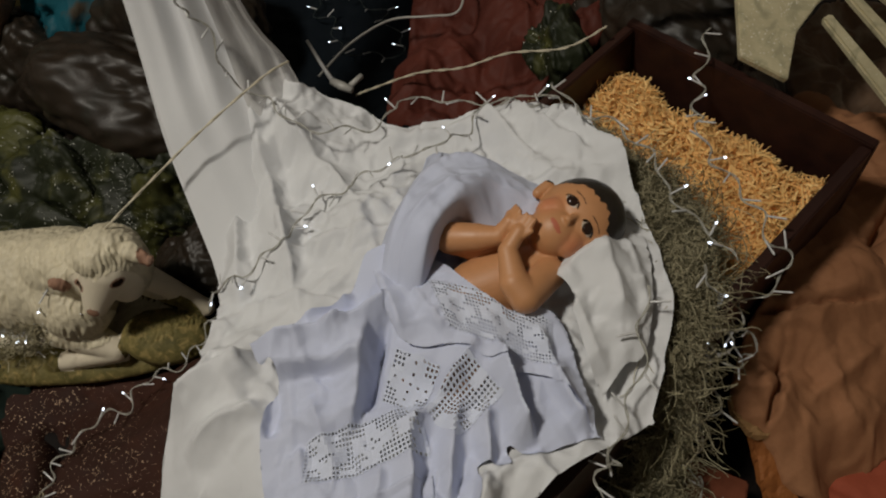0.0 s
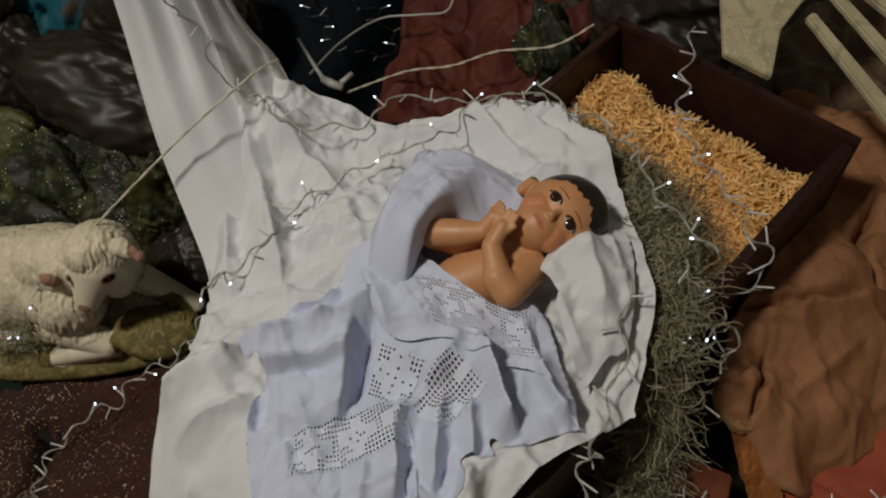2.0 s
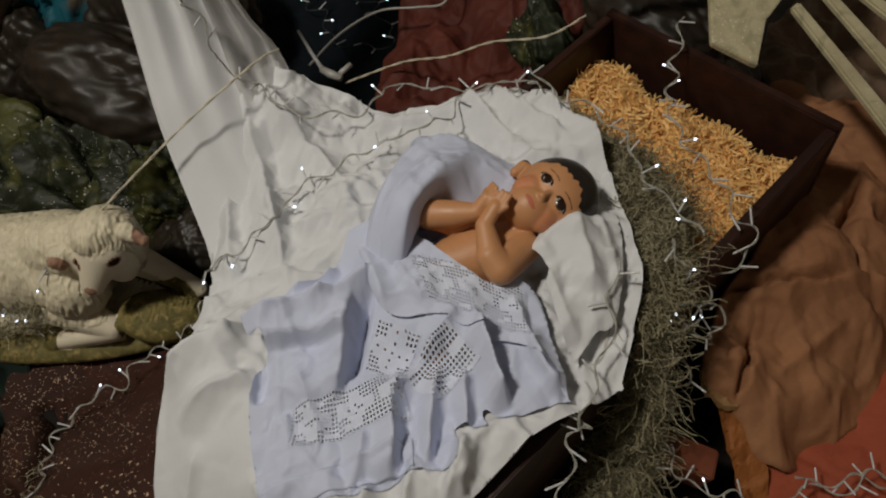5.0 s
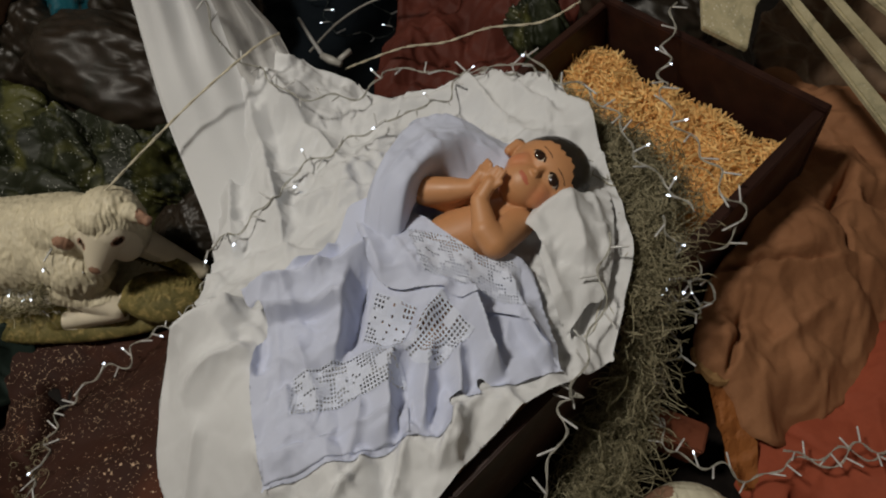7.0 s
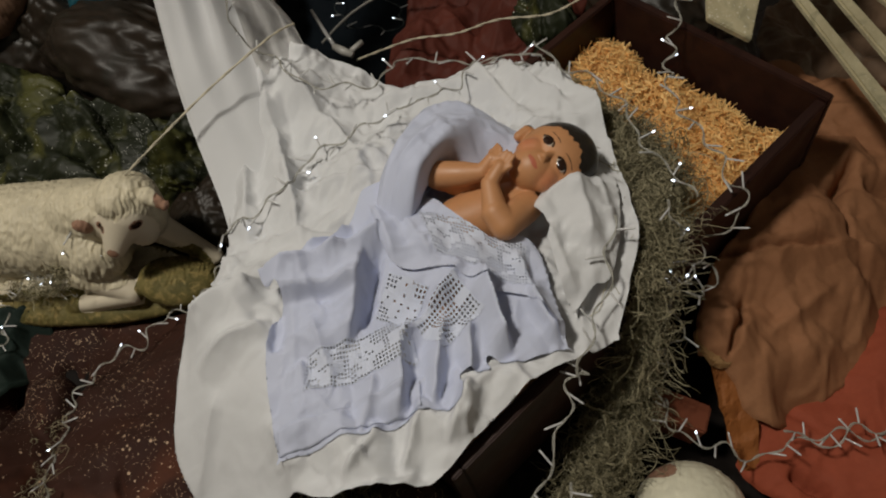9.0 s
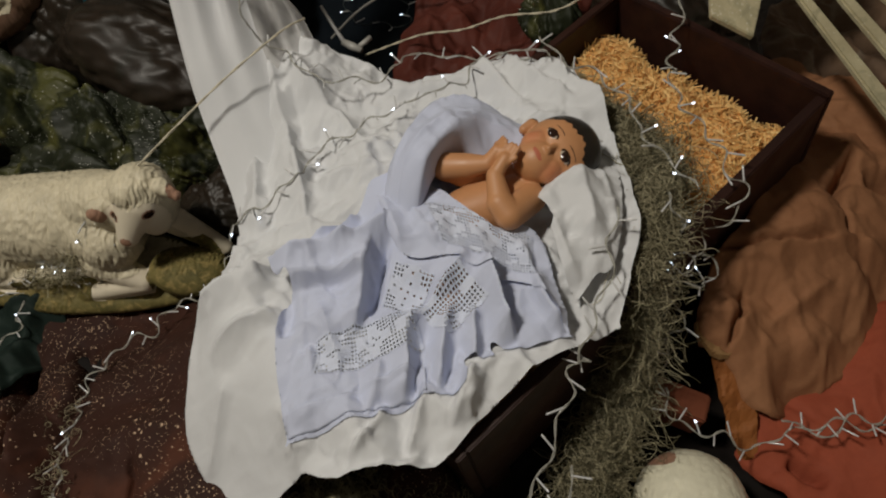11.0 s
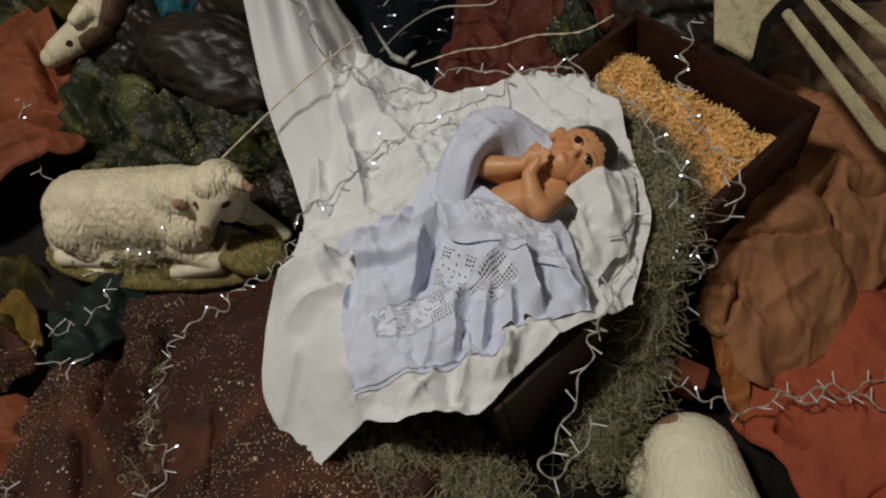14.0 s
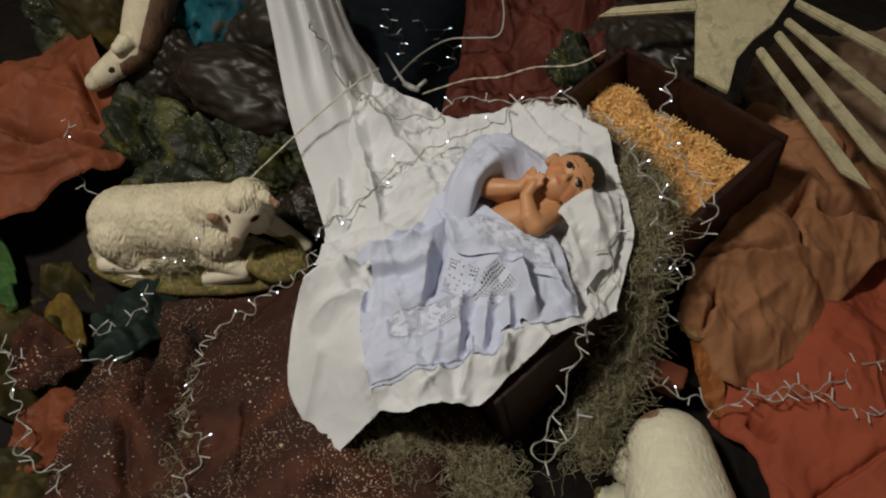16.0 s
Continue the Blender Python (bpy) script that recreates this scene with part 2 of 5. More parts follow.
def crushed(x, y, seed, amp, size):
    u = x + 0.10 * size * smooth_noise(x / size * 1.5, y / size * 1.5, seed + 80)
    v = y + 0.10 * size * smooth_noise(y / size * 1.5, x / size * 1.5, seed + 81)
    u, v = 0.8 * u + 0.6 * v, 0.8 * v - 0.6 * u
    return amp * (0.8 * panels(u / size, v / size, seed) - 0.8 * panels(v / size * 0.9, u / size * 1.2, seed + 3)
                  + 0.34 * panels(u / size * 2.3, v / size * 2.6, seed + 6) - 0.34 * panels(v / size * 2.9, u / size * 2.5, seed + 8)
                  + 0.10 * panels(u / size * 6, v / size * 6, seed + 12))


def creases(x, y, seed, amp, size):
    """Thin pinched folds, some raised and some sunk, as in rumpled cotton."""
    x, y = x / size, y / size
    x, y = x + 0.5 * smooth_noise(y * 0.7, x * 0.7, seed + 2), y + 0.5 * smooth_noise(x * 0.7, y * 0.7, seed + 4)
    a = np.clip(1 - 6 * np.abs(smooth_noise(x, y * 0.6, seed)), 0, 1)
    b = np.clip(1 - 5 * np.abs(smooth_noise(x * 1.1 + y, y * 1.2 - x * 0.5, seed + 7)), 0, 1)
    sign = np.clip(6 * smooth_noise(x * 0.6, y * 0.6, seed + 9), -1, 1)
    return amp * (a * (0.6 + 0.4 * sign) + 0.7 * b * sign)


def ridge(x, y, a, b, high, wide):
    """A soft fold along the line from a to b that fades at its ends."""
    dx, dy = b[0] - a[0], b[1] - a[1]
    ln = math.hypot(dx, dy)
    s = ((x - a[0]) * dx + (y - a[1]) * dy) / ln / ln
    d = ((x - a[0]) * dy - (y - a[1]) * dx) / ln
    fade = np.clip(s * 5 + 0.5, 0, 1) * np.clip((1 - s) * 5 + 0.5, 0, 1)
    return high * fade * np.exp(-np.abs(d / wide) ** 1.5)


def pleat(x, y, a, b, high, left, right):
    """A pressed fold along the line from a to b, with its own slope on either side, that fades at its ends."""
    dx, dy = b[0] - a[0], b[1] - a[1]
    ln = math.hypot(dx, dy)
    x, y = x + 0.010 * smooth_noise(x * 22, y * 22, 3), y + 0.010 * smooth_noise(x * 22, y * 22, 4)
    s = ((x - a[0]) * dx + (y - a[1]) * dy) / ln / ln
    d = ((x - a[0]) * dy - (y - a[1]) * dx) / ln
    fade = np.clip(s * 4 + 0.6, 0, 1) * np.clip((1 - s) * 4 + 0.6, 0, 1)
    return high * fade * np.where(d > 0, np.clip(1 - d / right, 0, 1) ** 1.6, np.clip(1 + d / left, 0, 1) ** 1.6)


def plate_spline(points):
    """A smooth height field through a few support heights."""
    p = np.array(points, float)
    n = len(p)

    def phi(r2):
        return 0.5 * r2 * np.log(r2 + 1e-9)
    r2 = ((p[:, None, :2] - p[None, :, :2]) ** 2).sum(2)
    a = np.zeros((n + 3, n + 3))
    a[:n, :n] = phi(r2) + np.eye(n) * 1e-3
    a[:n, n], a[:n, n + 1:] = 1, p[:, :2]
    a[n, :n], a[n + 1:, :n] = 1, p[:, :2].T
    w = np.linalg.solve(a, np.concatenate([p[:, 2], np.zeros(3)]))

    def f(x, y):
        out = w[n] + w[n + 1] * x + w[n + 2] * y
        for q, k in zip(p, w):
            out = out + k * phi((x - q[0]) ** 2 + (y - q[1]) ** 2)
        return out
    return f


def rounded(points, closed=True, per=10):
    """A Catmull-Rom curve through the points."""
    p = [np.array(q, float) for q in points]
    n = len(p)
    out = []
    for i in range(n if closed else n - 1):
        a = p[(i - 1) % n] if closed or i else p[0]
        b, c = p[i], p[(i + 1) % n]
        d = p[(i + 2) % n] if closed or i + 2 < n else p[-1]
        for s in range(per):
            t = s / per
            out.append(0.5 * (2 * b + (c - a) * t + (2 * a - 5 * b + 4 * c - d) * t * t + (3 * b - a - 3 * c + d) * t ** 3))
    if not closed:
        out.append(p[-1])
    return np.array(out)


def inside(x, y, poly):
    hit = np.zeros(x.shape, bool)
    px, py = poly[:, 0], poly[:, 1]
    for i in range(len(poly)):
        j = i - 1
        cross = (py[i] > y) != (py[j] > y)
        hit ^= cross & (x < (px[j] - px[i]) * (y - py[i]) / (py[j] - py[i] + 1e-12) + px[i])
    return hit


def nearest_on(x, y, poly):
    a, b = poly, np.roll(poly, -1, 0)
    d = b - a
    q = np.stack([x, y], 1)[:, None, :]
    t = np.clip(((q - a) * d).sum(2) / ((d * d).sum(1) + 1e-12), 0, 1)
    c = a + t[..., None] * d
    k = ((q - c) ** 2).sum(2).argmin(1)
    return c[np.arange(len(k)), k]


def mesh_of(name, verts, faces, mats, smooth=True, index=None):
    me = bpy.data.meshes.new(name)
    me.from_pydata([tuple(v) for v in verts], [], [tuple(int(i) for i in f) for f in faces])
    for m in (mats if isinstance(mats, (list, tuple)) else [mats]):
        me.materials.append(m)
    me.polygons.foreach_set("use_smooth", [smooth] * len(me.polygons))
    if index is not None:
        me.polygons.foreach_set("material_index", [int(i) for i in index])
    me.update()
    return me


def part(name, data, parent=None, label="", m=None):
    ob = new(name, data)
    if m is not None:
        ob.matrix_basis = m
    if parent:
        ob.parent = parent
    if label:
        tagged(ob, label)
    return ob


def field_mesh(name, outline, height, mats, step=0.005, smooth=True, ragged=0.0, per=8, fold_under=0.0, gaps=()):
    """A sheet over an outline in plan, at the height that the function gives."""
    poly = rounded(outline, True, per)[:, :2]
    if ragged:
        k = np.arange(len(poly))
        poly = poly + ragged * np.stack([lattice(k, k * 0 + 3, 1) - 0.5, lattice(k, k * 0 + 7, 2) - 0.5], 1)
    lo, hi = poly.min(0) - step, poly.max(0) + step
    nx, ny = int((hi[0] - lo[0]) / step) + 2, int((hi[1] - lo[1]) / step) + 2
    gx, gy = np.meshgrid(lo[0] + step * np.arange(nx), lo[1] + step * np.arange(ny))
    ok = inside(gx, gy, poly)
    cell = ok[:-1, :-1] | ok[1:, :-1] | ok[:-1, 1:] | ok[1:, 1:]
    mid_x, mid_y = gx[:-1, :-1] + step / 2, gy[:-1, :-1] + step / 2
    for g in gaps:
        g = np.array(g, float)
        cell &= ~inside(mid_x, mid_y, g.mean(0) + (g - g.mean(0)) * 0.955)
    used = np.zeros(ok.shape, bool)
    used[:-1, :-1] |= cell
    used[1:, :-1] |= cell
    used[:-1, 1:] |= cell
    used[1:, 1:] |= cell
    ids = np.full(ok.shape, -1)
    ids[used] = np.arange(used.sum())
    x, y = gx[used], gy[used]
    out = ~ok[used]
    if out.any():
        c = nearest_on(x[out], y[out], poly)
        x[out], y[out] = c[:, 0], c[:, 1]
    z = height(x, y)
    if fold_under:
        z = np.where(out, z - fold_under, z)
    j, i = np.nonzero(cell)
    faces = np.stack([ids[j, i], ids[j, i + 1], ids[j + 1, i + 1], ids[j + 1, i]], 1)
    me = mesh_of(name, np.stack([x, y, z], 1), faces, mats, smooth)
    return me


def settle(x, y, z, on, rim, floor_z, pull_x, pull_y, rounds, stiff=(2, 4, 7)):
    """Lets a cloth with some slack sink onto what lies under it, so that it buckles into folds."""
    p = np.stack([x, y, z], 2)
    start = p.copy()
    live = on.astype(float)
    links = []
    for dj, di in ((0, 1), (1, 0), (1, 1), (1, -1)):
        links.append((dj, di, 1.0, False))
    for k in stiff:
        links += [(0, k, 0.5, True), (k, 0, 0.5, True)]
    ready = []
    ny, nx = on.shape
    for dj, di, w, push in links:
        a = (slice(0, ny - dj), slice(max(0, -di), nx - max(0, di)))
        b = (slice(dj, ny), slice(max(0, di), nx - max(0, -di)))
        both = live[a] * live[b]
        d = start[b] - start[a]
        base = np.sqrt((d * d).sum(2))
        gx, gy = np.abs(d[..., 0]), np.abs(d[..., 1])
        slack = (pull_x[a] * gx + pull_y[a] * gy) / (gx + gy + 1e-9)
        ready.append((a, b, both * w, base * (1 + slack * (0.88 if push else 1.0)), push))
    hold = (on & ~rim).astype(float)[..., None]
    for r in range(rounds):
        p[..., 2] -= 0.00012
        move = np.zeros_like(p)
        count = np.full(on.shape, 1e-6)
        for a, b, w, rest, push in ready:
            d = p[b] - p[a]
            ln = np.sqrt((d * d).sum(2)) + 1e-9
            err = (ln - rest) / ln
            if push:
                err = np.minimum(err, 0)
            c = d * (0.5 * err * w)[..., None]
            move[a] += c
            move[b] -= c
            count[a] += w
            count[b] += w
        move *= (1.5 / count)[..., None]
        move[..., :2] *= hold
        p += move
        p[..., 2] = np.maximum(p[..., 2], floor_z)
    return p


def cloth_mesh(name, outline, floor_at, mats, step, slack, rounds, seed, per=6, gaps=(), stiff=(2, 4, 7), ruffle=0.03, size=0.1, calm=None):
    """A settled cloth over an outline in plan. Returns its mesh and the place of each point of the cloth."""
    poly = rounded(outline, True, per)[:, :2]
    lo, hi = poly.min(0) - step, poly.max(0) + step
    nx, ny = int((hi[0] - lo[0]) / step) + 2, int((hi[1] - lo[1]) / step) + 2
    gx, gy = np.meshgrid(lo[0] + step * np.arange(nx), lo[1] + step * np.arange(ny))
    ok = inside(gx, gy, poly)
    cell = ok[:-1, :-1] | ok[1:, :-1] | ok[:-1, 1:] | ok[1:, 1:]
    used = np.zeros(ok.shape, bool)
    for a in (slice(0, -1), slice(1, None)):
        for b in (slice(0, -1), slice(1, None)):
            used[a, b] |= cell
    x, y = gx.copy(), gy.copy()
    out = used & ~ok
    c = nearest_on(x[out], y[out], poly)
    x[out], y[out] = c[:, 0], c[:, 1]
    floor_z = floor_at(x, y)
    rng = np.random.default_rng(seed)
    depth, core = np.zeros(ok.shape), ok.copy()
    for _ in range(10):
        depth += core
        core = core & np.roll(core, 1, 0) & np.roll(core, -1, 0) & np.roll(core, 1, 1) & np.roll(core, -1, 1)
    fold = crushed(x, y, seed + 20, ruffle, size) * (calm(x, y) if calm else 1.0)
    fold = np.quantile(fold[used], 0.25) + (fold - np.quantile(fold[used], 0.25)) * (0.12 + 0.088 * depth)
    z = floor_z + 0.001 + np.maximum(fold - np.quantile(fold[used], 0.25), 0) + 0.0004 * rng.random(x.shape)
    px = slack * np.clip(0.9 + 2.6 * smooth_noise(x * 6, y * 6, seed + 1), 0.05, 2.2)
    py = slack * np.clip(0.9 + 2.6 * smooth_noise(x * 6, y * 6, seed + 2), 0.05, 2.2)
    p = settle(x, y, z, used, out, floor_z, px, py, rounds, stiff)
    mid_x, mid_y = gx[:-1, :-1] + step / 2, gy[:-1, :-1] + step / 2
    keep = cell.copy()
    for g in gaps:
        g = np.array(g, float)
        keep &= ~inside(mid_x, mid_y, g.mean(0) + (g - g.mean(0)) * 0.955)
    ids = np.full(ok.shape, -1)
    ids[used] = np.arange(used.sum())
    j, i = np.nonzero(keep)
    faces = np.stack([ids[j, i], ids[j, i + 1], ids[j + 1, i + 1], ids[j + 1, i]], 1)
    me = mesh_of(name, p[used], faces, mats)
    p[~used] = np.stack([gx, gy, floor_z - 0.02], 2)[~used]

    def at(qx, qy):
        u = np.clip((np.asarray(qx) - lo[0]) / step, 0, nx - 1.001)
        v = np.clip((np.asarray(qy) - lo[1]) / step, 0, ny - 1.001)
        i, j = np.floor(u).astype(int), np.floor(v).astype(int)
        fu, fv = (u - i)[..., None], (v - j)[..., None]
        return (p[j, i] * (1 - fu) + p[j, i + 1] * fu) * (1 - fv) + (p[j + 1, i] * (1 - fu) + p[j + 1, i + 1] * fu) * fv
    return me, at


def loft_mesh(name, rails, mats, nu=60, nv=24, bend=None, index=None):
    """A surface through rails, each a curve of control points."""
    cur = []
    for r in rails:
        c = rounded(r, False, 12)
        k = np.linspace(0, len(c) - 1, nu)
        f = np.floor(k).astype(int).clip(0, len(c) - 2)
        cur.append(c[f] + (c[f + 1] - c[f]) * (k - f)[:, None])
    cur = np.array(cur)
    grid = np.empty((nu, nv, 3))
    for u in range(nu):
        c = rounded(list(cur[:, u]), False, 12)
        k = np.linspace(0, len(c) - 1, nv)
        f = np.floor(k).astype(int).clip(0, len(c) - 2)
        grid[u] = c[f] + (c[f + 1] - c[f]) * (k - f)[:, None]
    if bend is not None:
        grid = bend(grid)
    ids = np.arange(nu * nv).reshape(nu, nv)
    faces = np.stack([ids[:-1, :-1], ids[1:, :-1], ids[1:, 1:], ids[:-1, 1:]], 2).reshape(-1, 4)
    idx = None
    if index is not None:
        uu, vv = np.meshgrid(np.arange(nu - 1) / (nu - 1), np.arange(nv - 1) / (nv - 1), indexing="ij")
        idx = index(uu, vv).reshape(-1)
    return mesh_of(name, grid.reshape(-1, 3), faces, mats, True, idx)


def tube_geo(path, radius, sides=6, ends=True):
    path = np.asarray(path, float)
    n = len(path)
    tan = np.gradient(path, axis=0)
    tan /= np.linalg.norm(tan, axis=1)[:, None] + 1e-9
    ref = np.array([0.31, 0.17, 0.93])
    a = np.cross(tan, ref)
    a /= np.linalg.norm(a, axis=1)[:, None] + 1e-9
    b = np.cross(tan, a)
    r = np.broadcast_to(np.asarray(radius, float), (n,))
    ang = np.arange(sides) * 2 * math.pi / sides
    v = path[:, None] + r[:, None, None] * (np.cos(ang)[None, :, None] * a[:, None] + np.sin(ang)[None, :, None] * b[:, None])
    ids = np.arange(n * sides).reshape(n, sides)
    nxt = np.roll(ids, -1, 1)
    f = [tuple(q) for q in np.stack([ids[:-1], nxt[:-1], nxt[1:], ids[1:]], 2).reshape(-1, 4)]
    if ends:
        f += [tuple(ids[0][::-1]), tuple(ids[-1])]
    return v.reshape(-1, 3), f


def joined(pieces):
    vs, fs, k = [], [], 0
    for v, f in pieces:
        vs.append(v)
        fs += [tuple(i + k for i in q) for q in f]
        k += len(v)
    return np.concatenate(vs), fs


def box_bm(x0, x1, y0, y1, z0, z1, bevel=0.002):
    bm = bmesh.new()
    bmesh.ops.create_cube(bm, size=1)
    for v in bm.verts:
        v.co = ((x0 + x1) / 2 + v.co.x * (x1 - x0), (y0 + y1) / 2 + v.co.y * (y1 - y0), (z0 + z1) / 2 + v.co.z * (z1 - z0))
    if bevel:
        bmesh.ops.bevel(bm, geom=bm.edges[:], offset=bevel, segments=2, affect="EDGES")
    return bm


def bm_mesh(name, bm, mats, smooth=False):
    me = bpy.data.meshes.new(name)
    bm.to_mesh(me)
    bm.free()
    for m in (mats if isinstance(mats, (list, tuple)) else [mats]):
        me.materials.append(m)
    me.polygons.foreach_set("use_smooth", [smooth] * len(me.polygons))
    return me


def moulded(name, capsules, voxel, smooth=6, flat=()):
    """One closed skin round capsules (p, q, radius at p, radius at q) and ellipsoids (p, radii, turn)."""
    balls = []
    for level in (3, 4):
        bm = bmesh.new()
        bmesh.ops.create_icosphere(bm, subdivisions=level, radius=1)
        balls.append((np.array([v.co[:] for v in bm.verts]), [tuple(v.index for v in f.verts) for f in bm.faces]))
        bm.free()
    pieces = []
    for p, q, r0, r1 in capsules:
        p, q = Vector(p), Vector(q)
        ball, tris = balls[1 if min(r0, r1) > 9 * voxel else 0]
        n = max(2, int((q - p).length / (0.08 * min(r0, r1))) + 1)
        for i in range(n):
            t = i / (n - 1)
            pieces.append((ball * (r0 + (r1 - r0) * t) + np.array(p.lerp(q, t)), tris))
    for m in flat:
        m = np.array(m)
        pieces.append((balls[1][0] @ m[:3, :3].T + m[:3, 3], balls[1][1]))
    v, f = joined(pieces)
    me = bpy.data.meshes.new(name)
    me.from_pydata(v, [], f)
    tmp = bpy.data.objects.new(name + "_core", me)
    scene.collection.objects.link(tmp)
    r = tmp.modifiers.new("skin", "REMESH")
    r.mode, r.voxel_size = "VOXEL", voxel
    s = tmp.modifiers.new("even", "SMOOTH")
    s.iterations, s.factor = smooth, 0.5
    done = bpy.data.meshes.new_from_object(tmp.evaluated_get(bpy.context.evaluated_depsgraph_get()))
    done.name = name
    bpy.data.objects.remove(tmp)
    bpy.data.meshes.remove(me)
    return done


def ellipsoid(c, radii, rx=0, ry=0, rz=0):
    return pose(*c, rx, ry, rz) @ Matrix.Diagonal((*radii, 1))


def co_of(me):
    a = np.empty(len(me.vertices) * 3)
    me.vertices.foreach_get("co", a)
    return a.reshape(-1, 3)


def normal_of(me):
    return np.array([v.normal[:] for v in me.vertices])


def centres_of(me):
    a = np.empty(len(me.polygons) * 3)
    me.polygons.foreach_get("center", a)
    return a.reshape(-1, 3)


def dress(me, mats, index):
    for m in mats:
        me.materials.append(m)
    me.polygons.foreach_set("material_index", [int(i) for i in index])
    me.polygons.foreach_set("use_smooth", [True] * len(me.polygons))


# ---------------------------------------------------------------- room
def room():
    def slab(name, x0, x1, y0, y1, z0, z1):
        tagged(new(name, bm_mesh(name, box_bm(x0, x1, y0, y1, z0, z1, 0), WALL)), "pale plastered " + name.split("_")[0], name.split("_")[0], kind="structure")
    slab("floor", -2.6, 2.6, -2.2, 3.0, -0.5, -0.4)
    slab("ceiling", -2.6, 2.6, -2.2, 3.0, 3.0, 3.1)
    slab("wall_north", -2.6, 2.6, 3.0, 3.1, -0.5, 3.1)
    slab("wall_south", -2.6, 2.6, -2.3, -2.2, -0.5, 3.1)
    slab("wall_east", 2.6, 2.7, -2.2, 3.0, -0.5, 3.1)
    slab("wall_west", -2.7, -2.6, -2.2, 3.0, -0.5, 3.1)


room()

ground_height = plate_spline([(-1.5, -0.3, -0.2), (1.5, -0.3, -0.12), (-1.5, 1.0, -0.12), (1.5, 1.0, 0.0), (-0.8, 0.4, -0.17), (-0.9, 0.65, -0.14),
                              (-0.5, 0.5, -0.11), (0.1, 0.4, -0.05), (0.3, 0.15, -0.1), (0.6, 0.3, -0.06), (0.7, 0.6, 0.03), (-0.65, 0.9, -0.02),
                              (-0.2, 1.2, 0.02), (0.2, 1.1, 0.14), (-0.3, 0.1, -0.08), (0.6, 1.1, 0.1), (-1.0, 1.2, 0.0), (0.0, 2.0, -0.1), (-1.5, 2.0, -0.1), (1.5, 2.0, -0.1)])


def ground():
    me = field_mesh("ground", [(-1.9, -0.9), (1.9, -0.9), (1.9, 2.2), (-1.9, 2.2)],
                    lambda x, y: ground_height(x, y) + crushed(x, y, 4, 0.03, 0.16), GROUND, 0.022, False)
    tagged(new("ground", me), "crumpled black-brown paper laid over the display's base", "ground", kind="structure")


ground()


# ---------------------------------------------------------------- papers
def paper(name, label, outline, heights, mat, amp, size, seed, step=0.0036, ragged=0.010, kind="", slits=()):
    base = plate_spline(heights)

    def height(x, y):
        z = base(x, y) + 0.08 * crushed(x, y, seed, amp, size) + flat_facets(x, y, seed + 60, 0.80 * amp, size) + creases(x, y, seed + 70, 0.0075, 0.55 * size) + creases(y, x, seed + 75, 0.0034, 0.3 * size)
        for a, b, h, w in slits:
            z = z + ridge(x + 0.006 * smooth_noise(x * 60, y * 60, 3), y + 0.006 * smooth_noise(x * 60, y * 60, 4), a, b, h, w)
        return z
    me = field_mesh(name, outline, height, mat, step, True, ragged, 3, fold_under=0.008)
    tagged(new(name, me), label, "paper", kind=kind)
    return height


speckled_top = paper("speckled_paper", "crumpled maroon paper splashed with pale paint specks",
      [(-0.36, 0.56), (-0.50, 0.575), (-0.70, 0.57), (-0.80, 0.44), (-0.84, 0.30), (-0.82, 0.10), (-0.80, -0.10), (-0.4, -0.15), (0.0, -0.12), (0.08, 0.08), (0.02, 0.24), (-0.2, 0.36), (-0.28, 0.45)],
      [(-0.38, 0.55, 0.0), (-0.5, 0.57, -0.06), (-0.7, 0.56, -0.085), (-0.79, 0.4, -0.10), (-0.82, 0.1, -0.11), (-0.6, 0.36, -0.09), (-0.57, 0.2, -0.07),
       (-0.42, 0.42, 0.01), (-0.38, 0.3, 0.015), (-0.40, 0.1, 0.0), (-0.19, 0.12, 0.02), (0.0, 0.05, 0.0), (-0.7, 0.28, -0.04), (0.0, 0.2, 0.0), (-0.4, -0.15, -0.03)],
      SPECKLED, 0.075, 0.18, 21, slits=[((-0.62, 0.50), (-0.60, 0.36), -0.03, 0.012), ((-0.60, 0.36), (-0.58, 0.18), -0.025, 0.014), ((-0.45, 0.26), (-0.43, 0.12), -0.02, 0.004),
             ((-0.74, 0.47), (-0.67, 0.26), -0.05, 0.014), ((-0.66, 0.50), (-0.60, 0.43), -0.045, 0.012), ((-0.70, 0.40), (-0.63, 0.24), 0.025, 0.02), ((-0.70, 0.24), (-0.64, 0.08), -0.03, 0.012)])

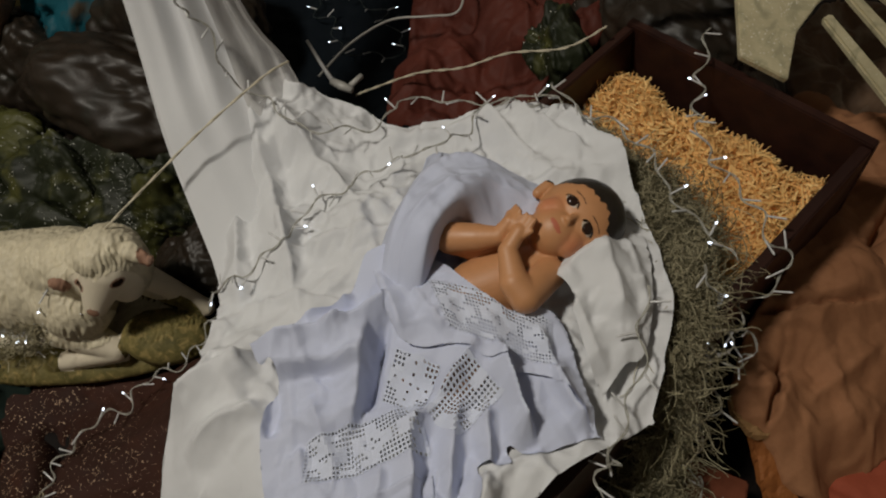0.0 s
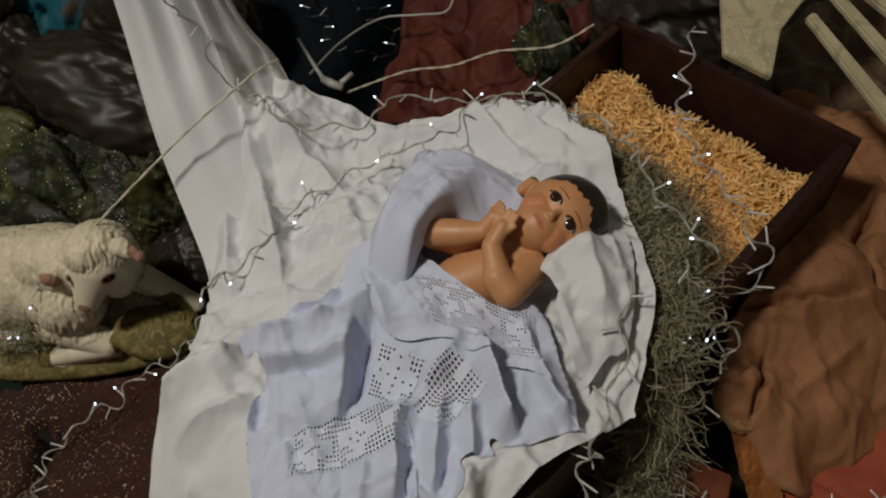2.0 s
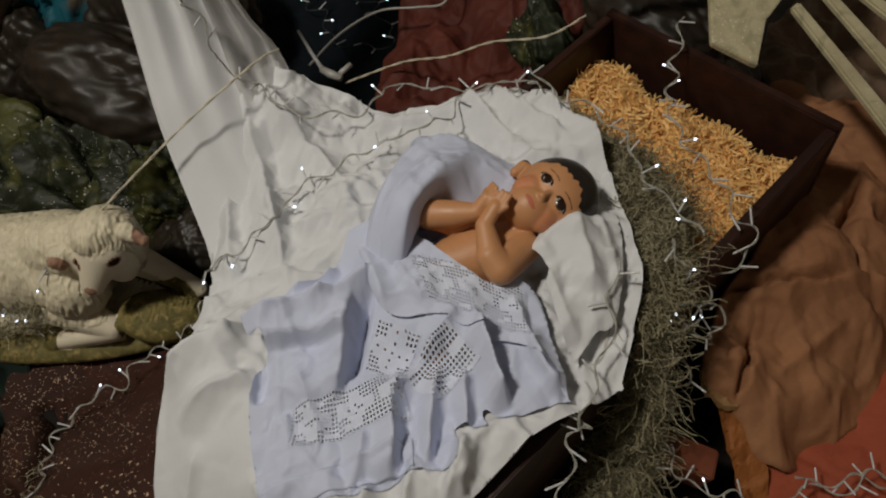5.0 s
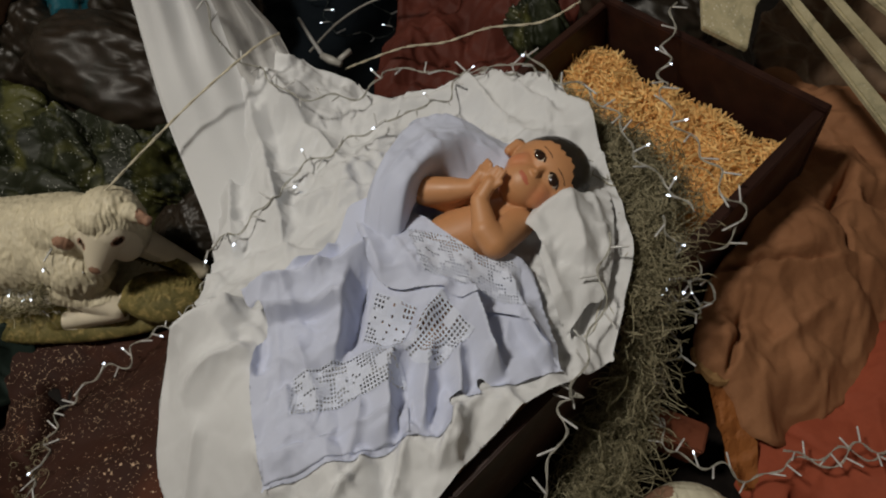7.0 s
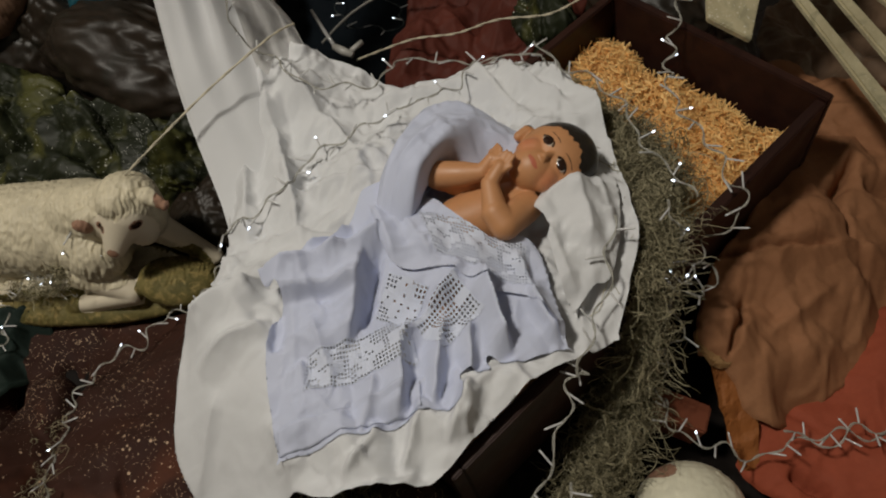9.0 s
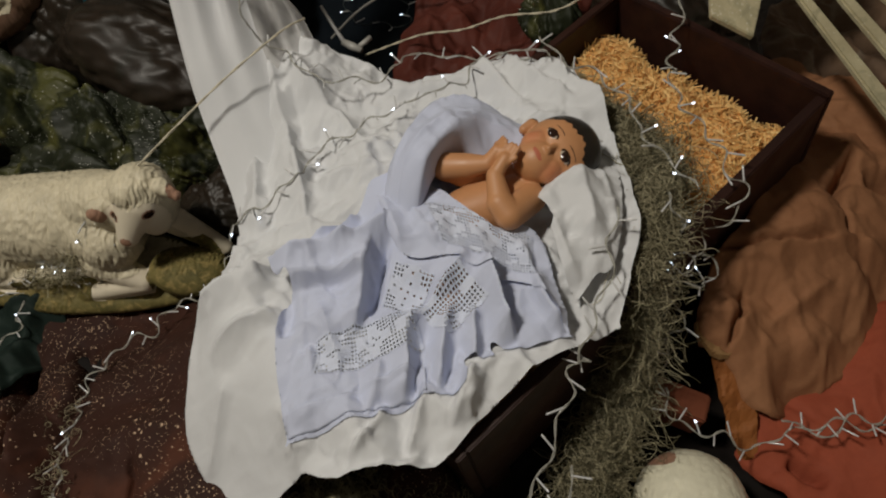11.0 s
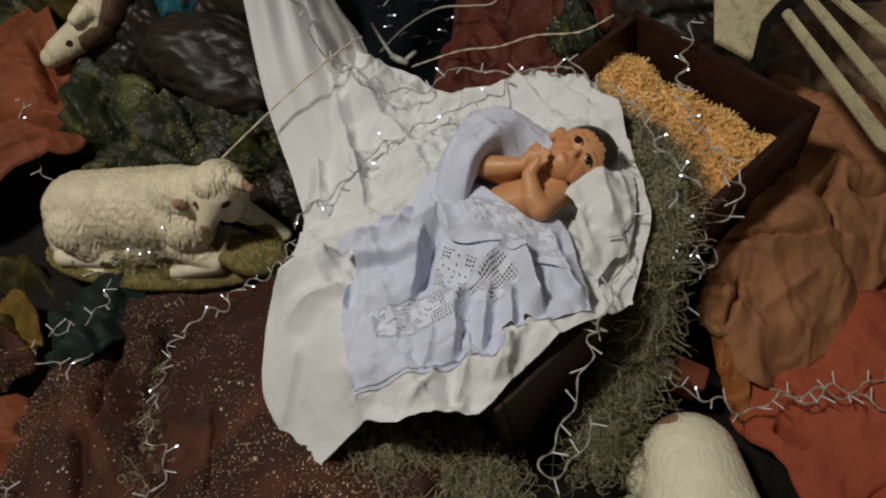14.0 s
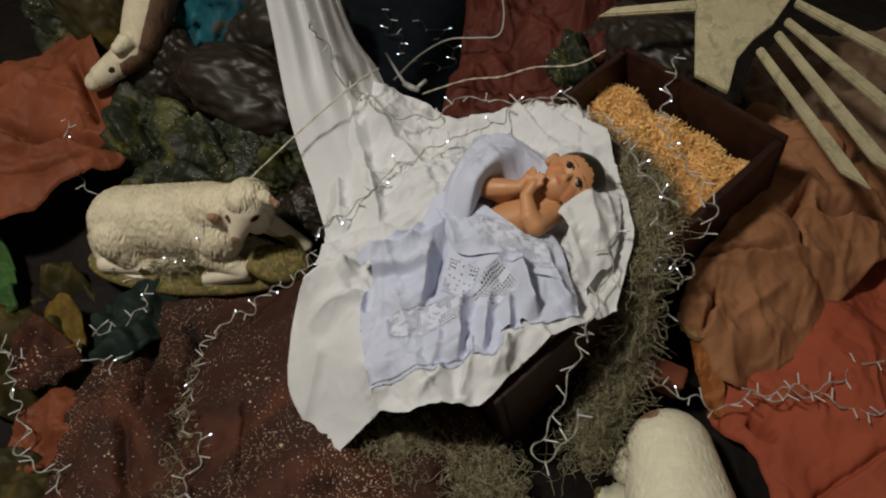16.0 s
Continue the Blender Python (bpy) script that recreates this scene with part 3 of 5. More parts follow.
paper("kraft_paper", "crumpled brown kraft paper draped beside the manger",
      [(0.56, 0.74), (0.50, 0.62), (0.42, 0.52), (0.385, 0.43), (0.43, 0.39), (0.46, 0.35), (0.50, 0.325), (0.56, 0.355), (0.65, 0.41), (0.76, 0.54), (0.90, 0.63), (1.1, 0.72), (1.1, 0.95), (0.8, 0.9)],
      [(0.56, 0.72, 0.20), (0.50, 0.6, 0.19), (0.43, 0.5, 0.155), (0.39, 0.43, 0.10), (0.43, 0.395, 0.095), (0.5, 0.33, 0.02), (0.64, 0.41, 0.06), (0.54, 0.57, 0.21),
       (0.76, 0.54, 0.09), (0.64, 0.55, 0.16), (0.8, 0.75, 0.17), (1.1, 0.75, 0.12), (0.8, 0.9, 0.16)],
      KRAFT, 0.085, 0.14, 31, slits=[((0.44, 0.542), (0.605, 0.562), -0.03, 0.004), ((0.68, 0.715), (0.632, 0.639), -0.05, 0.008), ((0.632, 0.639), (0.645, 0.58), -0.04, 0.005),
             ((0.70, 0.677), (0.84, 0.69), -0.06, 0.014), ((0.463, 0.477), (0.434, 0.41), -0.035, 0.004), ((0.5, 0.44), (0.60, 0.50), 0.012, 0.01), ((0.56, 0.40), (0.52, 0.50), 0.012, 0.012)])

paper("red_paper", "crumpled brick-red paper spread under the lights",
      [(0.47, 0.33), (0.46, 0.27), (0.53, 0.20), (0.53, 0.05), (0.55, -0.1), (0.9, -0.1), (1.2, 0.2), (1.2, 0.7), (0.9, 0.68), (0.74, 0.56), (0.6, 0.45)],
      [(0.48, 0.30, 0.0), (0.53, 0.2, -0.03), (0.54, 0.0, -0.04), (0.6, 0.42, 0.02), (0.75, 0.55, 0.05), (0.9, 0.65, 0.07), (0.68, 0.28, 0.045), (0.7, 0.14, 0.0),
       (0.68, 0.18, -0.015), (1.2, 0.4, 0.05), (0.9, 0.0, 0.0)],
      RED, 0.080, 0.18, 41, slits=[((0.60, 0.13), (0.75, 0.22), -0.02, 0.004), ((0.52, 0.27), (0.56, 0.24), -0.03, 0.006)])

paper("red_brown_paper", "crumpled dark red-brown paper behind the manger",
      [(-0.10, 0.94), (-0.08, 1.08), (-0.06, 1.2), (-0.05, 1.4), (0.1, 1.55), (0.32, 1.5), (0.34, 1.2), (0.27, 1.05), (0.18, 0.97), (0.12, 0.88), (0.0, 0.88)],
      [(-0.10, 0.95, 0.17), (-0.09, 1.1, 0.18), (-0.05, 1.4, 0.26), (0.12, 0.9, 0.20), (0.2, 1.02, 0.26), (0.3, 1.2, 0.28), (0.1, 1.1, 0.26), (0.3, 1.5, 0.28), (0.0, 1.0, 0.21)],
      DEEP_RED, 0.10, 0.10, 51)

paper("orange_red_paper", "crumpled orange-red paper covering a mound",
      [(-0.89, 0.90), (-0.90, 0.98), (-0.94, 1.04), (-1.0, 1.12), (-1.1, 1.26), (-1.3, 1.25), (-1.5, 1.1), (-1.5, 0.7), (-1.2, 0.66), (-1.07, 0.70), (-0.985, 0.79), (-0.90, 0.845)],
      [(-0.80, 0.80, 0.04), (-0.93, 0.98, 0.12), (-1.05, 1.15, 0.16), (-1.23, 1.19, 0.12), (-1.5, 1.0, 0.05), (-1.19, 0.83, 0.05), (-1.06, 0.64, -0.02), (-0.96, 0.69, -0.01), (-1.3, 0.65, -0.05), (-1.02, 0.9, 0.10)],
      ORANGE_RED, 0.12, 0.20, 61, ragged=0.004,
      slits=[((-1.25, 0.96), (-0.93, 0.90), -0.055, 0.012), ((-1.18, 0.80), (-0.98, 0.86), -0.045, 0.010), ((-1.08, 1.14), (-0.98, 0.98), -0.05, 0.012), ((-1.16, 1.06), (-1.02, 1.02), 0.03, 0.02), ((-1.14, 0.88), (-0.97, 0.93), 0.03, 0.018)])

paper("teal_paper", "dark teal crumpled paper under the fairy lights",
      [(-0.70, 0.60), (-0.80, 0.62), (-0.88, 0.56), (-0.88, 0.43), (-0.80, 0.38), (-0.72, 0.44)],
      [(-0.7, 0.6, -0.085), (-0.88, 0.6, -0.1), (-0.85, 0.42, -0.11), (-0.72, 0.44, -0.1), (-0.79, 0.5, -0.075)], TEAL_PAPER, 0.15, 0.11, 71)
paper("olive_paper", "olive and yellow crumpled painted paper",
      [(-0.94, 0.62), (-1.06, 0.66), (-1.14, 0.5), (-1.12, 0.32), (-0.96, 0.27), (-0.84, 0.33), (-0.86, 0.46), (-0.92, 0.5)],
      [(-0.96, 0.6, -0.13), (-1.1, 0.6, -0.12), (-1.1, 0.35, -0.14), (-0.86, 0.35, -0.14), (-0.97, 0.42, -0.11), (-0.9, 0.48, -0.13)], OLIVE, 0.20, 0.12, 72)
paper("orange_paper_scrap", "small scrap of orange-red crumpled paper",
      [(-0.80, 0.30), (-0.90, 0.31), (-0.95, 0.2), (-0.90, 0.14), (-0.80, 0.2)],
      [(-0.8, 0.29, -0.11), (-0.93, 0.28, -0.1), (-0.88, 0.15, -0.12), (-0.86, 0.24, -0.085)], ORANGE_RED, 0.11, 0.10, 73)
paper("olive_paper_scrap", "small scrap of olive crumpled paper",
      [(-0.84, 0.16), (-0.95, 0.19), (-1.05, 0.1), (-0.95, -0.05), (-0.80, 0.0)],
      [(-0.85, 0.15, -0.12), (-1.0, 0.12, -0.12), (-0.85, 0.0, -0.12), (-0.92, 0.08, -0.09)], OLIVE, 0.11, 0.10, 74)
paper("grey_brown_paper", "crumpled grey-brown wrapping paper behind the carved rays",
      [(0.62, 1.02), (0.74, 1.22), (1.10, 1.26), (1.16, 0.98), (0.98, 0.80), (0.86, 0.78), (0.74, 0.86)],
      [(0.62, 1.02, 0.17), (0.74, 1.22, 0.20), (1.10, 1.26, 0.22), (1.16, 0.98, 0.20), (0.98, 0.80, 0.19), (0.86, 0.78, 0.17), (0.74, 0.86, 0.16), (0.88, 1.00, 0.22)], GREY_BROWN, 0.10, 0.15, 82)
paper("mustard_paper_scrap", "torn mustard-yellow scrap of painted paper",
      [(-1.019, 0.535), (-0.929, 0.531), (-0.888, 0.447), (-0.904, 0.409), (-0.978, 0.473)],
      [(-1.019, 0.535, -0.1), (-0.929, 0.531, -0.07), (-0.888, 0.447, -0.1), (-0.904, 0.409, -0.07), (-0.978, 0.473, -0.1)], MUSTARD, 0.08, 0.08, 76)
paper("green_paper_scrap", "bright green painted paper scrap at the display's edge",
      [(-1.307, 0.733), (-1.194, 0.72), (-1.094, 0.564), (-1.09, 0.498), (-1.198, 0.525)],
      [(-1.307, 0.733, -0.1), (-1.194, 0.72, -0.07), (-1.094, 0.564, -0.1), (-1.09, 0.498, -0.07), (-1.198, 0.525, -0.1)], LEAF, 0.08, 0.09, 77)
paper("brown_paper_scrap", "dark brown crumpled paper scrap among the olive paper",
      [(-1.047, 0.439), (-0.984, 0.473), (-0.858, 0.39), (-0.873, 0.306), (-0.975, 0.314)],
      [(-1.047, 0.439, -0.09), (-0.984, 0.473, -0.06), (-0.858, 0.39, -0.09), (-0.873, 0.306, -0.06), (-0.975, 0.314, -0.09)], SPECKLED, 0.10, 0.09, 78)
paper("ochre_paper_scrap", "orange-ochre painted paper scrap beside the calf",
      [(-0.977, 1.248), (-0.897, 1.323), (-0.852, 1.135), (-0.887, 1.083)],
      [(-0.977, 1.248, 0.13), (-0.897, 1.323, 0.16), (-0.852, 1.135, 0.13), (-0.887, 1.083, 0.16)], OCHRE, 0.05, 0.08, 79)
# sheet added to close the cavity, coloured as dark as its shade
paper("hollow_shade_sheet", "near-black navy sheet standing in for the shade of the hollow behind the drape",
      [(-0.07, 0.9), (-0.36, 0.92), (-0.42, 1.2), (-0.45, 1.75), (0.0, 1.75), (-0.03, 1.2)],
      [(-0.1, 0.9, 0.12), (-0.35, 0.92, 0.12), (-0.4, 1.2, 0.08), (-0.05, 1.2, 0.1), (-0.2, 1.7, 0.2), (-0.2, 1.2, 0.06)], HOLLOW_SHADE, 0.02, 0.12, 75, 0.01)


# ---------------------------------------------------------------- rocks of painted paper
def paper_rock(label, centre, radii, turn, seed, mat):
    broad = 1.7 if mat == ROCK_BROWN else 1.0
    bm = bmesh.new()
    bmesh.ops.create_icosphere(bm, subdivisions=6, radius=1)
    shift = Vector((seed * 3.1, seed * 1.7, seed * 0.9))
    pts = np.array([v.co[:] for v in bm.verts])
    a, b = pts[:, 0] + 0.5 * pts[:, 2] + seed * 3.3, pts[:, 1] - 0.6 * pts[:, 2] + seed
    d = crushed(a, b, seed + 200, 0.55 / broad, 0.95 * broad) + crumple(a, b, seed + 210, 0.35 / broad, 0.7 * broad)
    for v, k in zip(bm.verts, d):
        p = v.co.copy()
        v.co = p * (1 + float(k) + 0.30 * noise.noise(p * 1.2 + shift) + 0.05 * noise.noise(p * 8.0))
        if v.co.z < -0.6:
            v.co.z = -0.6
    me = bm_mesh("painted_rock", bm, mat, True)
    me.transform(pose(*centre, 0, 0, turn) @ Matrix.Diagonal((*radii, 1)))
    ob = new("painted_rock", me)
    tagged(ob, label, "rock", "painted paper rocks")
    return ob


paper_rock("dark green painted paper rock with pale specks", (-0.86, 0.97, 0.06), (0.11, 0.09, 0.10), 10, 1, ROCK_GREEN)
paper_rock("olive-green painted paper rock with pale specks", (-0.65, 0.90, 0.05), (0.12, 0.085, 0.11), -10, 2, ROCK_GREEN)
paper_rock("dark green crumpled paper rock behind the sheep", (-0.50, 0.87, 0.04), (0.10, 0.08, 0.10), 30, 3, ROCK_GREEN)
paper_rock("glossy dark brown painted paper rock", (-0.60, 1.05, 0.13), (0.22, 0.11, 0.13), -8, 4, ROCK_BROWN)
paper_rock("glossy dark brown painted paper rock", (-0.52, 1.20, 0.20), (0.17, 0.12, 0.14), 12, 5, ROCK_BROWN)
paper_rock("low dark green crumpled paper rock", (-0.74, 0.82, 0.0), (0.13, 0.07, 0.085), 5, 6, ROCK_GREEN)
paper_rock("glossy dark brown painted paper rock", (-0.80, 1.16, 0.12), (0.12, 0.10, 0.15), 40, 7, ROCK_BROWN)
paper_rock("dark crumpled paper rock beside the drape", (-0.42, 0.80, -0.02), (0.10, 0.10, 0.09), 70, 8, ROCK_BROWN)
paper_rock("olive and grey painted paper rock", (-1.03, 1.36, 0.16), (0.13, 0.10, 0.16), 10, 9, OLIVE)
paper_rock("grey-green painted paper rock", (-1.16, 1.36, 0.14), (0.12, 0.10, 0.14), 50, 10, ROCK_GREEN)
paper_rock("dark brown crumpled paper roll behind the manger", (0.40, 1.06, 0.26), (0.17, 0.09, 0.11), -40, 11, ROCK_BROWN)
paper_rock("dark brown crumpled paper behind the rays", (0.66, 0.86, 0.12), (0.16, 0.10, 0.11), -30, 12, KRAFT)
paper_rock("mossy paper clump behind the manger", (0.20, 1.02, 0.24), (0.06, 0.08, 0.08), 20, 13, ROCK_GREEN)


def teal_robe():
    me = loft_mesh("teal_drapery", [[(-0.80, 1.16, 0.20), (-0.72, 1.13, 0.22), (-0.64, 1.12, 0.20), (-0.55, 1.16, 0.24)],
                                    [(-0.79, 1.22, 0.34), (-0.71, 1.18, 0.38), (-0.63, 1.19, 0.36), (-0.56, 1.22, 0.38)],
                                    [(-0.78, 1.36, 0.50), (-0.70, 1.31, 0.55), (-0.62, 1.34, 0.52), (-0.56, 1.33, 0.55)]], TEAL, 50, 30,
                   lambda g: g + np.stack([g[..., 0] * 0, crumple(g[..., 0], g[..., 2], 8, 0.05, 0.07), g[..., 0] * 0], 2))
    ob = tagged(new("teal_drapery", me), "teal painted drapery folds standing on the rocks", "drapery")
    s = ob.modifiers.new("thick", "SOLIDIFY")
    s.thickness = 0.006


teal_robe()

# ---------------------------------------------------------------- manger
ACROSS, DOWN = Vector((0.678, -0.735, 0)), Vector((-0.735, -0.678, 0))
SLOPE = math.radians(12.5)
BOX_W, BOX_L, BOX_H = 0.402, 0.76, 0.20


def manger_frame():
    """x across the head end, y towards the foot, z up from the rim."""
    y = DOWN * math.cos(SLOPE) + Vector((0, 0, -math.sin(SLOPE)))
    x = -ACROSS
    z = x.cross(y)
    m = Matrix((x, y, z)).transposed().to_4x4()
    m.translation = Vector((0.575, 0.685, 0.352))
    return m


MANGER = manger_frame()


def in_manger(x, y, z):
    return MANGER @ Vector((x, y, z))


def manger():
    root = new("manger")
    root.matrix_basis = MANGER
    tagged(root, "dark mahogany-stained wooden manger box filled with straw", "manger")
    t = 0.016
    part("head_board", bm_mesh("head_board", box_bm(0, BOX_W, 0, t, -0.215, 0.004), DARK_WOOD), root)
    part("foot_board", bm_mesh("foot_board", box_bm(0, BOX_W, BOX_L - t, BOX_L, -BOX_H, 0), DARK_WOOD), root)
    part("side_board", bm_mesh("side_board", box_bm(0, t, t + 0.001, BOX_L - t - 0.001, -BOX_H, 0), DARK_WOOD), root)
    part("side_board", bm_mesh("side_board", box_bm(BOX_W - t, BOX_W, t + 0.001, BOX_L - t - 0.001, -BOX_H, 0), DARK_WOOD), root)
    part("bottom_board", bm_mesh("bottom_board", box_bm(t, BOX_W - t, t, BOX_L - t, -BOX_H + 0.002, -BOX_H + 0.016), DARK_WOOD), root)
    for x, y in ((0.03, 0.05), (BOX_W - 0.03, 0.05), (0.03, BOX_L - 0.05), (BOX_W - 0.03, BOX_L - 0.05)):
        part("leg", bm_mesh("leg", box_bm(x - 0.02, x + 0.02, y - 0.02, y + 0.02, -BOX_H - 0.17, -BOX_H - 0.001), DARK_WOOD), root)


manger()

# ---------------------------------------------------------------- straw and moss
def shavings():
    rng = np.random.default_rng(5)
    pieces = []
    for k in range(7600):
        u, v = rng.random(), rng.random()
        x = 0.020 + 0.362 * u
        y = 0.036 + 0.20 * v + 0.010 * math.sin(11 * u)
        if k > 6300:
            x, y = 0.02 + 0.362 * u, 0.16 + 0.16 * v
        z = -0.052 - 0.006 * v + 0.008 * math.sin(9 * u + 4 * v) + 0.008 * math.sin(23 * u + 11 * v) - 0.024 * rng.random() - 0.04 * max(0, 0.16 - v) / 0.16
        if k > 6300:
            z -= 0.015
        p = np.array(in_manger(x, y, z))
        a = rng.normal(0, 1, 3) * np.array([1, 1, 0.6])
        a /= np.linalg.norm(a)
        w = np.cross(a, rng.normal(0, 1, 3))
        w /= np.linalg.norm(w)
        c = np.cross(a, w)
        ln, wd, th = rng.uniform(0.014, 0.036), rng.uniform(0.0006, 0.0013), 0.0004
        curl = rng.normal(0, 0.0035)
        v8 = []
        for s in (-1, 0, 1):
            o = p + a * ln * 0.5 * s + c * curl * (1 - s * s)
            v8 += [o + w * wd + c * th, o - w * wd + c * th, o - w * wd - c * th, o + w * wd - c * th]
        f = []
        for s in (0, 4):
            f += [(s + i, s + (i + 1) % 4, s + 4 + (i + 1) % 4, s + 4 + i) for i in range(4)]
        pieces.append((np.array(v8), f + [(3, 2, 1, 0), (8, 9, 10, 11)]))
    v, f = joined(pieces)
    tagged(new("straw", mesh_of("straw", v, f, STRAW, False)), "yellow wood shavings heaped in the manger's head end", "straw", kind="stuff")


def straw_bed():
    base = plate_spline([(*in_manger(x, y, z),) for x, y, z in ((0.01, 0.02, -0.10), (0.39, 0.02, -0.11), (0.01, 0.12, -0.085), (0.39, 0.12, -0.085), (0.2, 0.1, -0.082), (0.01, 0.3, -0.075), (0.39, 0.3, -0.085), (0.2, 0.74, -0.12), (0.01, 0.74, -0.12), (0.39, 0.74, -0.12))])
    out = [in_manger(x, y, -0.07) for x, y in ((0.04, 0.085), (0.36, 0.085), (0.36, 0.3), (0.36, 0.70), (0.04, 0.70), (0.04, 0.3))]
    me = field_mesh("bedding", [(p.x, p.y) for p in out], lambda x, y: base(x, y) + crumple(x, y, 3, 0.01, 0.02), STRAW, 0.008, False, per=4)
    tagged(new("bedding", me), "packed yellow straw bedding in the manger", "straw", kind="stuff")


def moss(name, label, spine, count, length=0.085, thick=0.00045, seed=1):
    """Curly strands strewn along a spine of (x, y, z, spread, depth)."""
    rng = np.random.default_rng(seed)
    sp = np.array(spine, float)
    pieces = []
    for k in range(count):
        t = rng.random() * (len(sp) - 1)
        i = min(int(t), len(sp) - 2)
        q = sp[i] + (sp[i + 1] - sp[i]) * (t - i)
        p = q[:3] + np.array([*(rng.normal(0, 0.5, 2).clip(-1.1, 1.1) * q[3]), rng.random() * q[4]])
        d = rng.normal(0, 1, 3) * np.array([1, 1, 0.5])
        d /= np.linalg.norm(d)
        axis = rng.normal(0, 1, 3)
        axis /= np.linalg.norm(axis)
        n = 12
        step = length * rng.uniform(0.5, 1.2) / n
        pts = [p]
        turn = rng.normal(0, 1.3)
        for s in range(n):
            d = d + turn * np.cross(axis, d) + rng.normal(0, 0.22, 3)
            d /= np.linalg.norm(d)
            if pts[-1][2] > q[2] + q[4]:
                d[2] = -abs(d[2])
            if pts[-1][2] < q[2] - 0.012:
                d[2] = abs(d[2])
            pts.append(pts[-1] + d * step)
        pieces.append(tube_geo(np.array(pts), thick * rng.uniform(0.7, 1.5), 3, False))
    v, f = joined(pieces)
    tagged(new(name, mesh_of(name, v, f, MOSS)), label, "moss", kind="stuff")


shavings()
straw_bed()
moss("moss", "sparse grey moss strands along the light string", [(-0.60, 0.36, -0.05, 0.022, 0.02), (-0.57, 0.26, -0.04, 0.026, 0.03), (-0.54, 0.16, -0.03, 0.03, 0.03), (-0.54, 0.06, -0.03, 0.03, 0.03)], 110, 0.06, 0.0004, seed=6)
moss("moss", "grey dried moss strands tangled round the sheep's legs", [(-0.76, 0.600, -0.025, 0.02, 0.02), (-0.68, 0.590, -0.015, 0.022, 0.03), (-0.62, 0.60, 0.03, 0.018, 0.04)], 240, 0.06, seed=7)


def from_manger(rows):
    return [(*in_manger(x, y, z), spread, depth) for x, y, z, spread, depth in rows]


moss("moss", "grey-green curly moss tucked behind the doll's head",
     from_manger([(0.36, 0.235, -0.035, 0.022, 0.025), (0.29, 0.245, -0.032, 0.036, 0.035), (0.20, 0.255, -0.026, 0.044, 0.045), (0.11, 0.27, -0.016, 0.046, 0.05), (0.055, 0.34, -0.014, 0.036, 0.045), (0.04, 0.42, -0.016, 0.028, 0.035)]), 4800, seed=2)
moss("moss", "grey-green curly moss hanging over the manger's side",
     from_manger([(0.03, 0.36, -0.012, 0.026, 0.03), (0.02, 0.42, -0.008, 0.024, 0.03), (-0.012, 0.43, -0.06, 0.020, 0.02)]) +
     [(0.285, 0.365, 0.11, 0.026, 0.03), (0.272, 0.33, 0.04, 0.038, 0.04), (0.24, 0.27, 0.0, 0.048, 0.05), (0.21, 0.20, -0.03, 0.048, 0.05)], 4200, seed=3)
moss("moss", "olive-grey curly moss on the ground below the sheet", [(-0.17, 0.19, 0.01, 0.04, 0.03), (-0.08, 0.17, 0.0, 0.06, 0.04), (0.0, 0.16, -0.005, 0.06, 0.045), (0.04, 0.10, 0.0, 0.06, 0.03), (0.02, 0.02, 0.0, 0.06, 0.03)], 1900, seed=4)


# ---------------------------------------------------------------- white sheet
sheet_base = plate_spline([(-0.333, 0.406, 0.185), (-0.330, 0.609, 0.135), (0.231, 0.342, 0.255), (-0.17, 0.212, 0.155), (0.179, 0.675, 0.335), (-0.13, 0.866, 0.26),
                           (0.08, 0.80, 0.305), (0.16, 0.78, 0.33), (0.25, 0.45, 0.305), (-0.004, 0.179, 0.205), (-0.129, 0.148, 0.185), (-0.233, 0.160, 0.035), (-0.346, 0.259, 0.06), (-0.166, 0.19, 0.12),
                           (-0.286, 0.19, 0.03), (-0.358, 0.384, 0.13), (0.0, 0.42, 0.235), (0.0, 0.53, 0.275), (-0.15, 0.65, 0.205), (-0.2, 0.45, 0.205), (-0.24, 0.84, 0.275), (-0.33, 0.72, 0.17),
                           (0.10, 0.279, 0.24), (-0.25, 0.30, 0.16), (0.05, 0.7, 0.285), (0.05, 0.56, 0.29), (0.11, 0.55, 0.30), (0.14, 0.46, 0.29)])


SHEET_FOLDS = [((-0.30, 0.86), (-0.20, 0.55), 0.030, 0.018), ((-0.27, 0.86), (-0.10, 0.66), 0.022, 0.016), ((-0.33, 0.80), (-0.29, 0.58), 0.025, 0.014),
               ((-0.22, 0.83), (0.05, 0.78), 0.016, 0.02), ((0.10, 0.80), (0.19, 0.68), 0.022, 0.010), ((0.06, 0.80), (0.12, 0.70), 0.018, 0.010),
               ((0.15, 0.79), (0.23, 0.66), 0.016, 0.009), ((-0.20, 0.62), (-0.06, 0.62), 0.014, 0.014), ((-0.25, 0.55), (-0.12, 0.52), 0.016, 0.012),
               ((-0.33, 0.40), (-0.24, 0.44), 0.022, 0.012), ((-0.30, 0.34), (-0.22, 0.38), 0.014, 0.010), ((-0.28, 0.30), (-0.31, 0.22), 0.010, 0.012),
               ((-0.09, 0.18), (-0.06, 0.24), 0.016, 0.008), ((-0.03, 0.19), (-0.01, 0.26), 0.018, 0.008), ((0.03, 0.22), (0.05, 0.28), 0.016, 0.008),
               ((-0.15, 0.16), (-0.20, 0.26), 0.012, 0.012)]


